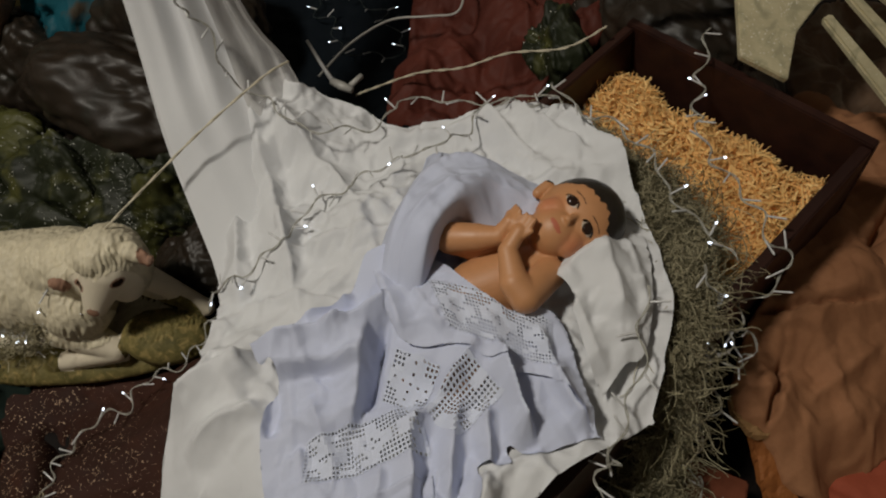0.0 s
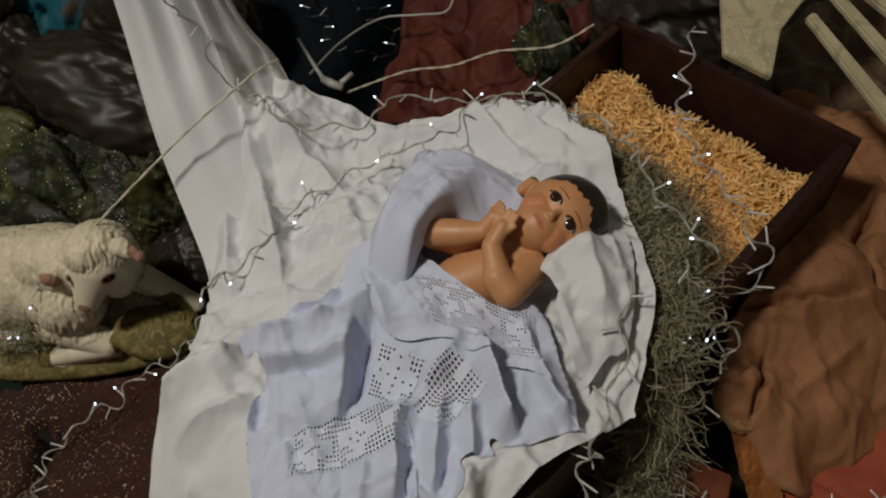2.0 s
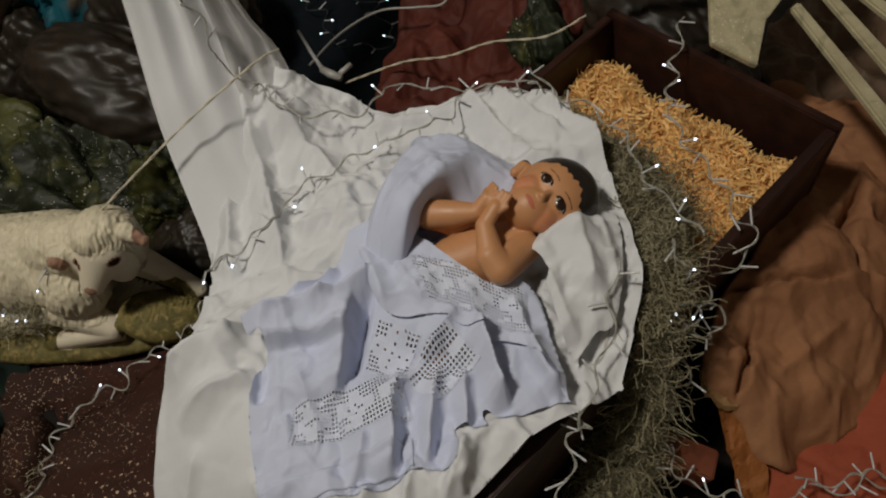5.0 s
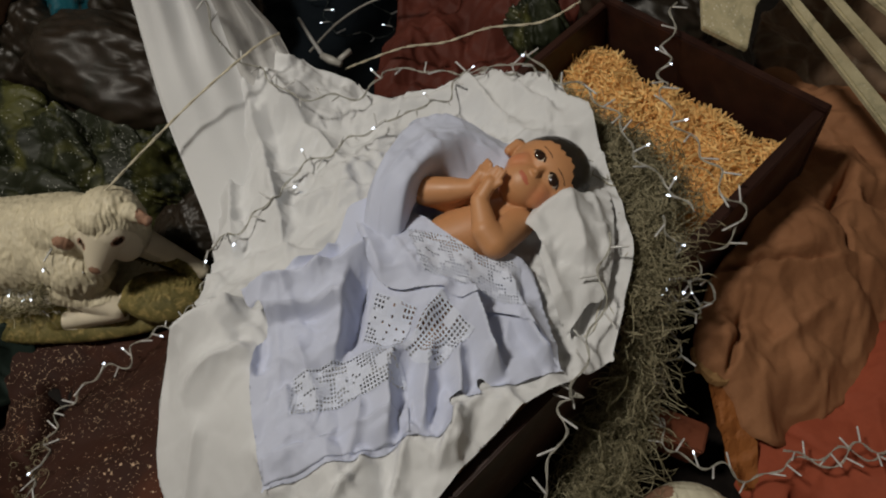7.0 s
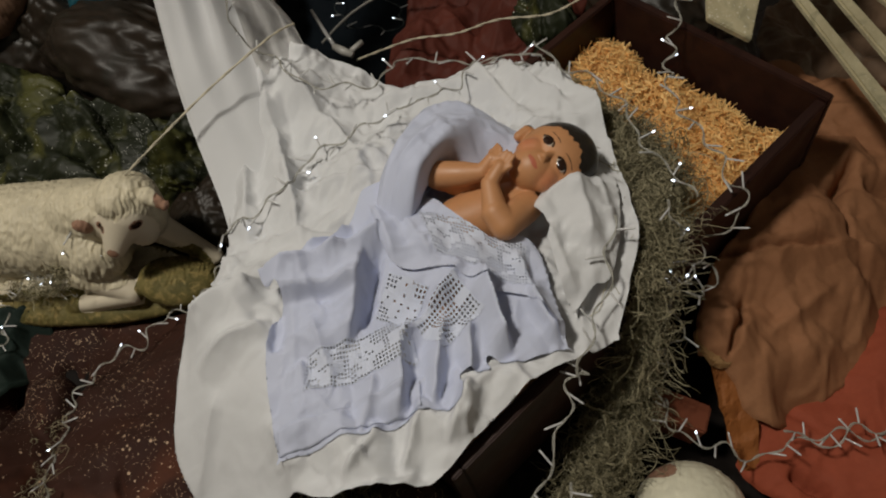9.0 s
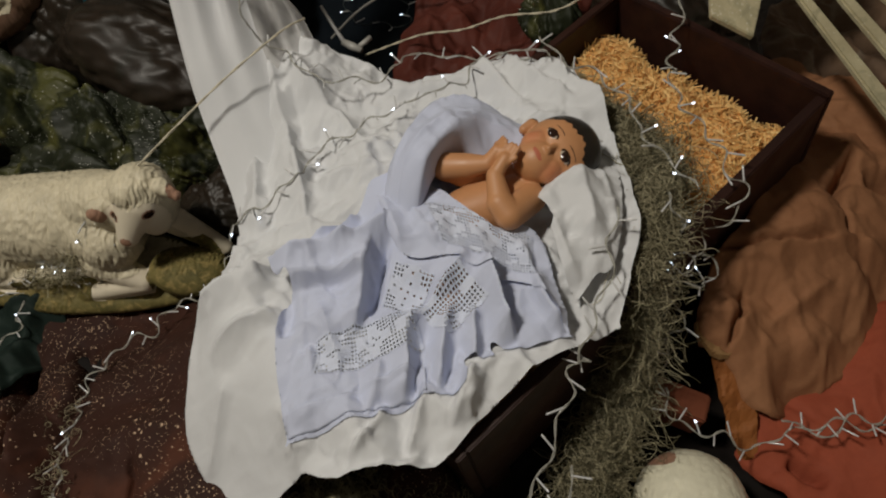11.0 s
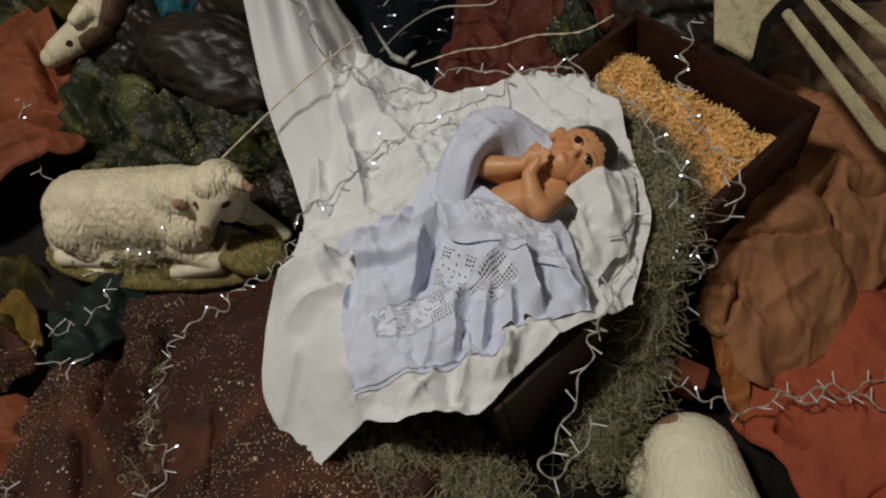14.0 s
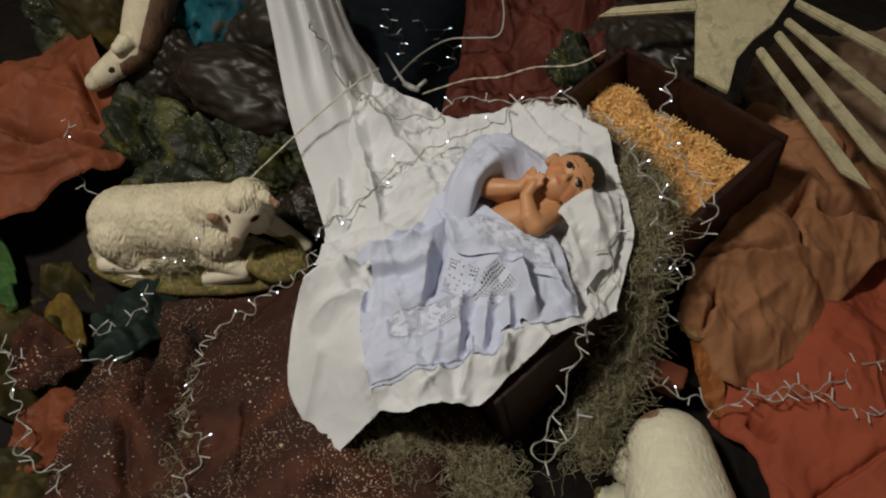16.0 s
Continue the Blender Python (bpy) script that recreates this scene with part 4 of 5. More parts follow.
def rim_support(x, y):
    """The manger's rim, over which the cloth is drawn."""
    top = np.full(np.shape(x), -9.0)
    for a, b in (((BOX_W - 0.008, 0.2), (BOX_W - 0.008, BOX_L - 0.008)), ((BOX_W - 0.008, BOX_L - 0.008), (0.008, BOX_L - 0.008)), ((0.008, BOX_L - 0.008), (0.008, 0.45))):
        p, q = in_manger(*a, 0.007), in_manger(*b, 0.007)
        d = (q - p).to_2d()
        t = np.clip(((x - p.x) * d.x + (y - p.y) * d.y) / d.length_squared, 0, 1)
        far = np.hypot(x - p.x - t * d.x, y - p.y - t * d.y)
        top = np.maximum(top, p.z + (q.z - p.z) * t - 0.75 * np.maximum(far - 0.009, 0))
    return top


def sheet_calm(x, y):
    """The corner that hangs over the foot lies smoother than the rest."""
    return 1 - 0.75 * np.clip((0.40 - y) / 0.06, 0, 1) * np.clip((-0.16 - x) / 0.06, 0, 1)


def sheet_height(x, y):
    z = sheet_base(x, y)
    for a, b, h, w in SHEET_FOLDS:
        z = z + pleat(x, y, a, b, 1.35 * h, 1.6 * w, 3.4 * w)
    z = z + (crumple(x, y, 81, 0.042, 0.13) + creases(x, y, 84, 0.007, 0.07) + creases(y, x, 86, 0.005, 0.045)) * sheet_calm(x, y)
    k = rim_support(x, y)
    return np.maximum(z, k) + 0.004 * np.exp(-np.abs(z - k) / 0.01)


def drape_bend(g):
    u = np.linspace(0, 1, g.shape[0])[:, None]
    v = np.linspace(0, 1, g.shape[1])[None, :]
    fold = 1.1 * np.sin(u * 8 + 1.5 * np.sin(v * 2.2)) + 0.9 * np.sin(u * u * 34 + 2 + v * 1.4) * (0.3 + u) + 4.0 * smooth_noise(u * 7 + v * 0.6, v * 2.3 + 0 * u, 5)
    g = g.copy()
    g[..., 1] += 0.012 * fold * (0.35 + 0.65 * v)
    g[..., 0] += 0.004 * np.sin(v * 12 + u * 5)
    return g


def white_sheet():
    root = tagged(new("white_sheet"), "rumpled white cotton sheet draped over the manger and hung up", "sheet")
    outline = [(-0.349, 0.261), (-0.352, 0.33), (-0.346, 0.38), (-0.334, 0.404), (-0.333, 0.405), (-0.311, 0.452), (-0.327, 0.487), (-0.318, 0.53), (-0.326, 0.590), (-0.37, 0.70), (-0.405, 0.80), (-0.36, 0.90), (-0.26, 0.90),
               (-0.20, 0.885), (-0.123, 0.866), (-0.011, 0.829), (0.083, 0.812), (0.165, 0.79), (0.215, 0.70), (0.25, 0.58), (0.262, 0.46), (0.248, 0.40), (0.231, 0.340), (0.229, 0.338), (0.17, 0.306),
               (0.126, 0.282), (0.06, 0.225), (0.008, 0.176), (-0.03, 0.172), (-0.08, 0.168), (-0.126, 0.168), (-0.166, 0.186), (-0.205, 0.172), (-0.238, 0.156), (-0.241, 0.156), (-0.30, 0.190), (-0.302, 0.192)]
    me, at = cloth_mesh("spread", outline, sheet_height, SHEET, 0.0032, 0.03, 70, 5, stiff=(2, 3), ruffle=0.030, size=0.15, calm=sheet_calm)
    part("spread", me, root)
    rails = [[(-0.322, 0.598, 0.115), (-0.29, 0.68, 0.165), (-0.25, 0.80, 0.235), (-0.205, 0.87, 0.245)],
             [(-0.404, 0.750, 0.250), (-0.36, 0.80, 0.30), (-0.30, 0.86, 0.335), (-0.235, 0.882, 0.335)],
             [(-0.446, 0.875, 0.50), (-0.40, 0.885, 0.50), (-0.34, 0.885, 0.50), (-0.292, 0.885, 0.50)],
             [(-0.50, 0.95, 1.10), (-0.47, 0.95, 1.10), (-0.43, 0.95, 1.10), (-0.40, 0.95, 1.10)],
             [(-0.58, 1.02, 2.40), (-0.56, 1.02, 2.40), (-0.53, 1.02, 2.40), (-0.50, 1.02, 2.40)]]
    part("hanging_panel", loft_mesh("hanging_panel", rails, [SHEET, SHEER], 110, 70, drape_bend, lambda u, v: (u > 0.62) & (v > 0.05)), root, "hanging white panel, sheer at one side")
    return at


sheet_at = white_sheet()


def sheet_top(x, y):
    return sheet_at(x, y)[..., 2]



def head_cloth():
    base = plate_spline([(0.135, 0.50, 0.325), (0.13, 0.478, 0.335), (0.15, 0.436, 0.33), (0.17, 0.375, 0.275), (0.20, 0.365, 0.275), (0.24, 0.41, 0.305), (0.245, 0.48, 0.315),
                         (0.235, 0.54, 0.325), (0.185, 0.52, 0.335), (0.19, 0.46, 0.345), (0.205, 0.41, 0.325)])

    def h(x, y):
        z = base(x, y) + crumple(x, y, 91, 0.020, 0.07)
        for f in (((0.135, 0.475), (0.20, 0.525), 0.014, 0.018, 0.034), ((0.15, 0.445), (0.175, 0.385), 0.014, 0.018, 0.030), ((0.19, 0.51), (0.20, 0.40), 0.013, 0.020, 0.034), ((0.215, 0.53), (0.225, 0.44), 0.010, 0.014, 0.026), ((0.165, 0.43), (0.20, 0.415), -0.008, 0.016, 0.016)):
            z = z + pleat(x, y, *f)
        return np.maximum(z, sheet_top(x, y) + 0.003)
    me, _ = cloth_mesh("head_cloth", [(0.150, 0.510), (0.126, 0.480), (0.126, 0.479), (0.146, 0.455), (0.144, 0.434), (0.145, 0.433), (0.160, 0.39), (0.176, 0.360), (0.177, 0.360), (0.20, 0.385), (0.222, 0.395), (0.238, 0.46), (0.243, 0.53), (0.225, 0.555), (0.18, 0.54)], h, SHEET, 0.0025, 0.03, 40, 7, 5, stiff=(2, 3), ruffle=0.006, size=0.08)
    tagged(new("head_cloth", me), "crumpled white cloth folded under the doll's head", "cloth")


head_cloth()

# ---------------------------------------------------------------- lavender blanket
blanket_base = plate_spline([(-0.085, 0.52, 0.305), (-0.20, 0.40, 0.238), (-0.17, 0.212, 0.170), (-0.014, 0.237, 0.205), (0.1, 0.29, 0.25), (0.172, 0.331, 0.265), (0.13, 0.43, 0.295),
                             (0.06, 0.45, 0.295), (0.0, 0.49, 0.30), (-0.037, 0.401, 0.262), (-0.10, 0.33, 0.222), (0.03, 0.36, 0.27), (-0.12, 0.44, 0.265), (0.03, 0.30, 0.235), (-0.19, 0.30, 0.20)])
# from, to, height, breadth on the left and on the right of that line
BLANKET_FOLDS = [((-0.205, 0.412), (-0.095, 0.405), 0.020, 0.060, 0.008), ((-0.088, 0.435), (-0.102, 0.345), 0.017, 0.009, 0.050),
                 ((-0.225, 0.434), (-0.121, 0.440), 0.016, 0.020, 0.030), ((-0.130, 0.436), (-0.060, 0.468), 0.018, 0.016, 0.030),
                 ((-0.196, 0.402), (-0.204, 0.345), -0.016, 0.020, 0.012), ((-0.028, 0.345), (-0.040, 0.252), 0.022, 0.020, 0.060),
                 ((0.014, 0.345), (0.006, 0.252), 0.020, 0.018, 0.034), ((0.046, 0.345), (0.052, 0.285), 0.018, 0.016, 0.030),
                 ((0.062, 0.395), (0.097, 0.318), 0.026, 0.009, 0.045), ((0.120, 0.380), (0.154, 0.325), 0.018, 0.028, 0.012),
                 ((-0.185, 0.2405), (-0.012, 0.2815), 0.004, 0.040, 0.003), ((-0.150, 0.372), (-0.118, 0.300), 0.010, 0.025, 0.045),
                 ((-0.064, 0.440), (-0.084, 0.368), -0.016, 0.012, 0.016), ((-0.022, 0.343), (0.030, 0.400), 0.012, 0.030, 0.024),
                 ((-0.120, 0.295), (-0.140, 0.225), 0.010, 0.014, 0.050), ((-0.070, 0.290), (-0.080, 0.228), 0.010, 0.012, 0.040),
                 ((-0.165, 0.455), (-0.110, 0.480), 0.012, 0.020, 0.020)]
LEGS = [((0.034, 0.462, 0.272), (-0.032, 0.397, 0.231), 0.026, 0.018), ((0.066, 0.446, 0.274), (0.006, 0.372, 0.236), 0.026, 0.018)]


def over_legs(x, y):
    """How far the doll's legs lift what lies over them."""
    return ridge(x, y, LEGS[0][0], LEGS[0][1], 0.020, 0.032) + ridge(x, y, LEGS[1][0], LEGS[1][1], 0.016, 0.030)


def blanket_height(x, y):
    z = blanket_base(x, y)
    for f in BLANKET_FOLDS:
        z = z + 1.65 * pleat(x, y, *f)
    z = z - 0.004 + over_legs(x, y) + crumple(x, y, 87, 0.018, 0.11) + creases(x, y, 88, 0.003, 0.07)
    under = np.clip((y - 0.47 + 0.25 * x) / 0.03, 0, 1) * np.clip((x + 0.05) / 0.03, 0, 1)
    return np.maximum(z - under * 0.2, sheet_top(x, y) + 0.003)


def lace_strip(name, corners, pattern, parent, height, cell=0.0042):
    """Crochet of small square meshes, some filled and some open, between four corners."""
    c00, c10, c11, c01 = (np.array(c, float) for c in corners)
    nu, nv = int(np.linalg.norm(c10 - c00) / cell), int(np.linalg.norm(c01 - c00) / cell)
    verts, faces = [], []

    def at(u, v):
        u, v = u / nu, v / nv
        return (c00 * (1 - u) + c10 * u) * (1 - v) + (c01 * (1 - u) + c11 * u) * v
    for i in range(nu):
        for j in range(nv):
            kind = pattern(i, j, nu, nv)
            if kind < 0:
                continue
            o = [at(i, j), at(i + 1, j), at(i + 1, j + 1), at(i, j + 1)]
            k = len(verts)
            verts += o
            if kind:
                faces.append((k, k + 1, k + 2, k + 3))
            else:
                c = sum(o) / 4
                verts += [c + (q - c) * 0.54 for q in o]
                faces += [(k + s, k + (s + 1) % 4, k + 4 + (s + 1) % 4, k + 4 + s) for s in range(4)]
    p = np.array(verts)
    q = height(p[:, 0], p[:, 1]) + np.array([0, 0, 0.0012])
    part(name, mesh_of(name, q, faces, LACE), parent, "white filet crochet lace")


def band_pattern(i, j, nu, nv):
    """Stepped solid flowers in a ground of open meshes."""
    u, v = (i % 13) - 6, j - nv // 2
    if j in (0, nv - 1):
        return 0
    flower = abs(u) + abs(v) in (2, 3, 4) and not (u == 0 or v == 0) or (abs(u) <= 1 and 1 < abs(v) <= 4) or (abs(v) <= 1 and 2 < abs(u) <= 5)
    return 1 if flower or lattice(np.float64(i // 2), np.float64(j), 7) > 0.88 else 0


def rosette(i, j, nu, nv):
    """Four solid petals parted by lines of open meshes, with an open rim."""
    u, v = i - nu // 2, j - nv // 2
    r = max(abs(u), abs(v))
    if u == 0 or v == 0:
        return (u + v) % 2
    if abs(u) == abs(v):
        return 1 if r in (1, 2) else 0
    if abs(u) + abs(v) > nu * 0.62:
        return 0
    return 1


def sheer_pattern(i, j, nu, nv):
    return 1 if lattice(np.float64(i // 2), np.float64(j // 3), 9) > 0.66 else 0


LACE_TOP = [(-0.020, 0.484), (0.122, 0.432), (0.122, 0.380), (0.004, 0.424)]
LACE_LOW = [(-0.156, 0.283), (-0.012, 0.306), (-0.030, 0.362), (-0.156, 0.330)]
LACE_ROSE = [(-0.070, 0.368), (-0.026, 0.346), (-0.002, 0.390), (-0.054, 0.420)]
LACE_SIDE = [(-0.024, 0.350), (0.014, 0.318), (0.066, 0.354), (0.028, 0.396)]

top_base = plate_spline([(-0.085, 0.52, 0.315), (-0.08, 0.46, 0.298), (-0.058, 0.433, 0.288), (0.0, 0.405, 0.285), (0.068, 0.395, 0.287), (0.13, 0.389, 0.282), (0.175, 0.335, 0.272), (0.17, 0.392, 0.285),
                         (0.141, 0.442, 0.30), (0.092, 0.436, 0.318), (0.056, 0.449, 0.324), (0.019, 0.479, 0.328), (0.0, 0.515, 0.322), (-0.03, 0.507, 0.32)])


LAYER = []


def top_height(x, y):
    z = top_base(x, y) + crumple(x, y, 97, 0.012, 0.09) + creases(x, y, 98, 0.004, 0.05)
    for f in (((-0.075, 0.500), (-0.045, 0.425), 0.016, 0.030, 0.012), ((-0.052, 0.500), (0.000, 0.420), 0.010, 0.030, 0.012), ((0.112, 0.412), (0.150, 0.335), 0.018, 0.014, 0.026), ((-0.030, 0.398), (0.120, 0.372), 0.010, 0.026, 0.012)):
        z = z + pleat(x, y, *f)
    return np.maximum(z, LAYER[0](x, y)[..., 2] + 0.005)


def blanket():
    root = tagged(new("blanket"), "pale lavender cotton blanket edged with white crochet lace", "blanket")
    out = [(-0.092, 0.53), (-0.105, 0.497), (-0.124, 0.474), (-0.198, 0.452), (-0.228, 0.437), (-0.229, 0.436), (-0.216, 0.412), (-0.194, 0.404), (-0.209, 0.366), (-0.209, 0.319), (-0.195, 0.26), (-0.180, 0.212), (-0.178, 0.211), (-0.107, 0.224), (-0.046, 0.235), (-0.009, 0.248), (0.033, 0.247), (0.040, 0.27), (0.038, 0.292), (0.071, 0.289), (0.069, 0.309), (0.098, 0.300),
           (0.164, 0.318), (0.166, 0.320), (0.155, 0.354), (0.140, 0.410), (0.11, 0.46), (0.08, 0.50), (0.06, 0.55), (0.0, 0.57), (-0.05, 0.545)]
    me, low_at = cloth_mesh("spread", out, blanket_height, LAVENDER, 0.0024, 0.03, 60, 11, 6, (LACE_LOW, LACE_ROSE, LACE_SIDE), (2, 3), 0.016, 0.10)
    part("spread", me, root)
    LAYER.append(low_at)
    fold = [(-0.085, 0.520), (-0.068, 0.461), (-0.062, 0.444), (-0.048, 0.420), (-0.020, 0.408), (0.010, 0.408), (0.040, 0.392), (0.070, 0.380), (0.119, 0.368), (0.162, 0.319), (0.164, 0.320), (0.150, 0.380), (0.134, 0.432), (0.104, 0.446), (0.077, 0.440), (0.052, 0.453), (0.019, 0.482), (-0.010, 0.512), (-0.05, 0.535)]
    me, top_at = cloth_mesh("top_fold", fold, top_height, LAVENDER, 0.0024, 0.03, 60, 13, 6, (LACE_TOP,), (2, 3), 0.010, 0.08)
    part("top_fold", me, root)
    rails = [[(-0.080, 0.490, 0.285), (-0.080, 0.590, 0.262), (-0.036, 0.700, 0.268), (-0.012, 0.742, 0.275), (0.060, 0.715, 0.282), (0.135, 0.655, 0.290)],
             [(-0.074, 0.470, 0.288), (-0.060, 0.550, 0.345), (-0.020, 0.630, 0.355), (0.015, 0.650, 0.358), (0.062, 0.640, 0.360), (0.125, 0.608, 0.345)],
             [(-0.052, 0.460, 0.288), (-0.038, 0.518, 0.364), (0.000, 0.570, 0.380), (0.030, 0.592, 0.380), (0.066, 0.602, 0.368), (0.120, 0.580, 0.350)],
             [(-0.030, 0.458, 0.286), (-0.018, 0.496, 0.364), (0.004, 0.535, 0.382), (0.034, 0.566, 0.376), (0.070, 0.578, 0.352), (0.118, 0.562, 0.338)],
             [(-0.024, 0.466, 0.280), (-0.008, 0.508, 0.330), (0.014, 0.550, 0.336), (0.040, 0.556, 0.334), (0.074, 0.548, 0.324), (0.114, 0.545, 0.320)]]

    def bend(g):
        u, v = np.linspace(0, 1, g.shape[0])[:, None], np.linspace(0, 1, g.shape[1])[None, :]
        d = crumple(g[..., 0], g[..., 1], 99, 0.012, 0.07)
        for v0, v1, high, wide in ((0.34, 0.22, 0.008, 0.16), (0.44, 0.62, 0.006, 0.12)):
            k = v - v0 - (v1 - v0) * u
            d = d + high * np.clip(1.2 - 2.2 * np.abs(u - 0.42), 0, 1) * np.where(k > 0, np.clip(1 - k / wide * 2.5, 0, 1), np.clip(1 + k / wide, 0, 1)) ** 1.5
        return g + np.stack([0 * d, 0.3 * d, d], 2)
    part("wrap", loft_mesh("wrap", rails, LAVENDER, 110, 90, bend), root)
    u, v = np.meshgrid(np.linspace(0, 1, 70), np.linspace(0, 1, 10), indexing="ij")
    q = low_at(-0.183 + 0.172 * u + 0.003 * v, 0.2405 + 0.042 * u - (0.026 + 0.006 * u) * v) + np.array([0, 0, 0.0016])
    k = np.arange(700).reshape(70, 10)
    hem = part("hem", mesh_of("hem", q.reshape(-1, 3), np.stack([k[:-1, :-1], k[1:, :-1], k[1:, 1:], k[:-1, 1:]], 2).reshape(-1, 4), LAVENDER), root, "broad stitched hem")
    hem.modifiers.new("thick", "SOLIDIFY").thickness = 0.0008
    lace_strip("lace_band", LACE_TOP, band_pattern, root, top_at)
    lace_strip("lace_band", LACE_LOW, band_pattern, root, low_at)
    lace_strip("lace_rosette", LACE_ROSE, rosette, root, low_at)
    lace_strip("lace_panel", LACE_SIDE, sheer_pattern, root, low_at)


blanket()


# ---------------------------------------------------------------- doll
def doll():
    up = Vector((0.902, 0.419, 0.107)).normalized()
    face = Vector((0.06, -0.44, 0.895))
    face = (face - up * face.dot(up)).normalized()
    side = up.cross(face).normalized()
    head = Matrix((side, face, up)).transposed().to_4x4()
    head.translation = Vector((0.145, 0.543, 0.342))
    head = head @ Matrix.Scale(1.05, 4)

    def h(x, y, z):
        return head @ Vector((x, y, z))
    caps = [((0.108, 0.508, 0.306), (0.078, 0.500, 0.298), 0.034, 0.039), ((0.078, 0.500, 0.298), (0.040, 0.490, 0.290), 0.039, 0.036),
            ((0.112, 0.512, 0.322), (0.126, 0.528, 0.326), 0.020, 0.021),
            ((0.122, 0.490, 0.322), (0.092, 0.450, 0.331), 0.021, 0.0195),
            ((0.092, 0.450, 0.331), (0.080, 0.462, 0.340), 0.0195, 0.0180), ((0.080, 0.462, 0.340), (0.073, 0.494, 0.358), 0.0170, 0.0115),
            ((0.105, 0.530, 0.318), (0.030, 0.536, 0.322), 0.021, 0.019), ((0.020, 0.535, 0.330), (0.008, 0.531, 0.338), 0.020, 0.0195),
            ((0.008, 0.531, 0.338), (0.040, 0.524, 0.347), 0.0190, 0.0165), ((0.040, 0.524, 0.347), (0.064, 0.517, 0.357), 0.0160, 0.0112),
            (h(0, 0.014, -0.018), h(0, 0.019, -0.033), 0.031, 0.0165),
            (h(0.019, 0.0195, -0.014), h(0.016, 0.021, -0.008), 0.0175, 0.0185),
            (h(-0.019, 0.0195, -0.014), h(-0.016, 0.021, -0.008), 0.0175, 0.0185),
            (h(0, 0.0455, -0.009), h(0, 0.041, 0.004), 0.0046, 0.003), (h(-0.0035, 0.0440, -0.0105), h(0.0035, 0.0440, -0.0105), 0.003, 0.003),
            (h(-0.006, 0.0385, -0.0222), h(0.006, 0.0385, -0.0222), 0.0026, 0.0026), (h(-0.004, 0.0375, -0.0262), h(0.004, 0.0375, -0.0262), 0.0028, 0.0028),
            (h(-0.050, -0.004, -0.008), h(-0.052, -0.004, 0.006), 0.007, 0.009),
            (h(0.050, -0.004, -0.008), h(0.052, -0.004, 0.006), 0.007, 0.009)] + LEGS
    # palms and fingers pressed together
    for wrist, tip, off in ((Vector((0.073, 0.494, 0.358)), Vector((0.098, 0.524, 0.389)), Vector((0.010, -0.006, 0.003))), (Vector((0.064, 0.517, 0.357)), Vector((0.088, 0.533, 0.388)), Vector((-0.002, 0.010, 0.0)))):
        mid = wrist.lerp(tip, 0.52)
        caps.append((wrist, mid, 0.0105, 0.0085))
        for k in range(4):
            o = off * ((k - 1.5) * 0.55)
            caps.append((mid + o * 0.8, wrist.lerp(tip, 0.96 - 0.05 * abs(k - 1.2)) + o, 0.0040, 0.0027))
        caps.append((wrist.lerp(tip, 0.25), wrist.lerp(tip, 0.58) + off * 1.1, 0.0050, 0.0034))
    flat = [head @ ellipsoid((0, -0.004, 0.021), (0.0500, 0.050, 0.053)), head @ ellipsoid((0, 0.006, 0.018), (0.044, 0.039, 0.036))]
    for x in (-0.017, 0.017):
        flat.append(head @ ellipsoid((x, 0.0385, 0.006), (0.0085, 0.0045, 0.0055)))
    me = moulded("doll", caps, 0.0012, 14, flat)
    co = centres_of(me)
    loc = np.array([(head.inverted() @ Vector(c))[:] for c in co])
    x, y, z = loc.T
    near = (np.abs(x) < 0.065) & (np.abs(y) < 0.07) & (z > -0.05) & (z < 0.085)
    idx = np.zeros(len(co), int)
    fringe = 0.0365 + 0.0018 * np.sin(x * 190) + 0.0015 * np.sin(x * 610 + 1) - 9.5 * x * x
    hair = near & (((z > fringe) & (y > 0)) | ((z > 0.010 + 0.3 * y) & (y <= 0.010) & ((np.abs(x) < 0.0480) | (z > 0.016))) | ((np.abs(x) > 0.034) & (z > 0.020 + 0.0015 * np.sin(y * 400)) & (y < 0.027)))
    idx[hair] = 1
    lips = near & (y > 0.028) & (np.abs(z + 0.0235) < 0.0030 - 0.9 * np.abs(x) ** 2 * 20) & (np.abs(x) < 0.0095)
    idx[lips] = 3
    ex = np.abs(x) - 0.017
    white = near & (y > 0.03) & (np.hypot(ex / 0.0088, (z - 0.006) / 0.0046) < 1)
    iris = near & (y > 0.03) & (np.hypot((ex - 0.0004) / 0.0066, (z - 0.0062) / 0.0054) < 1)
    brow = near & (y > 0.02) & (np.abs(z - 0.0185 + 12 * ex * ex) < 0.0006) & (np.abs(ex) < 0.010)
    lash = near & (y > 0.03) & (np.abs(np.hypot(ex / 0.0092, (z - 0.006) / 0.0058) - 1) < 0.16) & (z > 0.006)
    idx[white] = 4
    idx[iris] = 5
    idx[lash] = 5
    idx[brow] = 6
    skin = skin_mat("painted_skin_tone", (0.56, 0.270, 0.120), (0.60, 0.195, 0.095), [h(-0.026, 0.030, -0.014), h(0.026, 0.030, -0.014)])
    dress(me, [skin, HAIR, skin, LIP, EYE_WHITE, EYE_DARK, CALF_BROWN], idx)
    tagged(new("doll", me), "glossy painted baby doll with dark hair and folded arms", "doll")


doll()


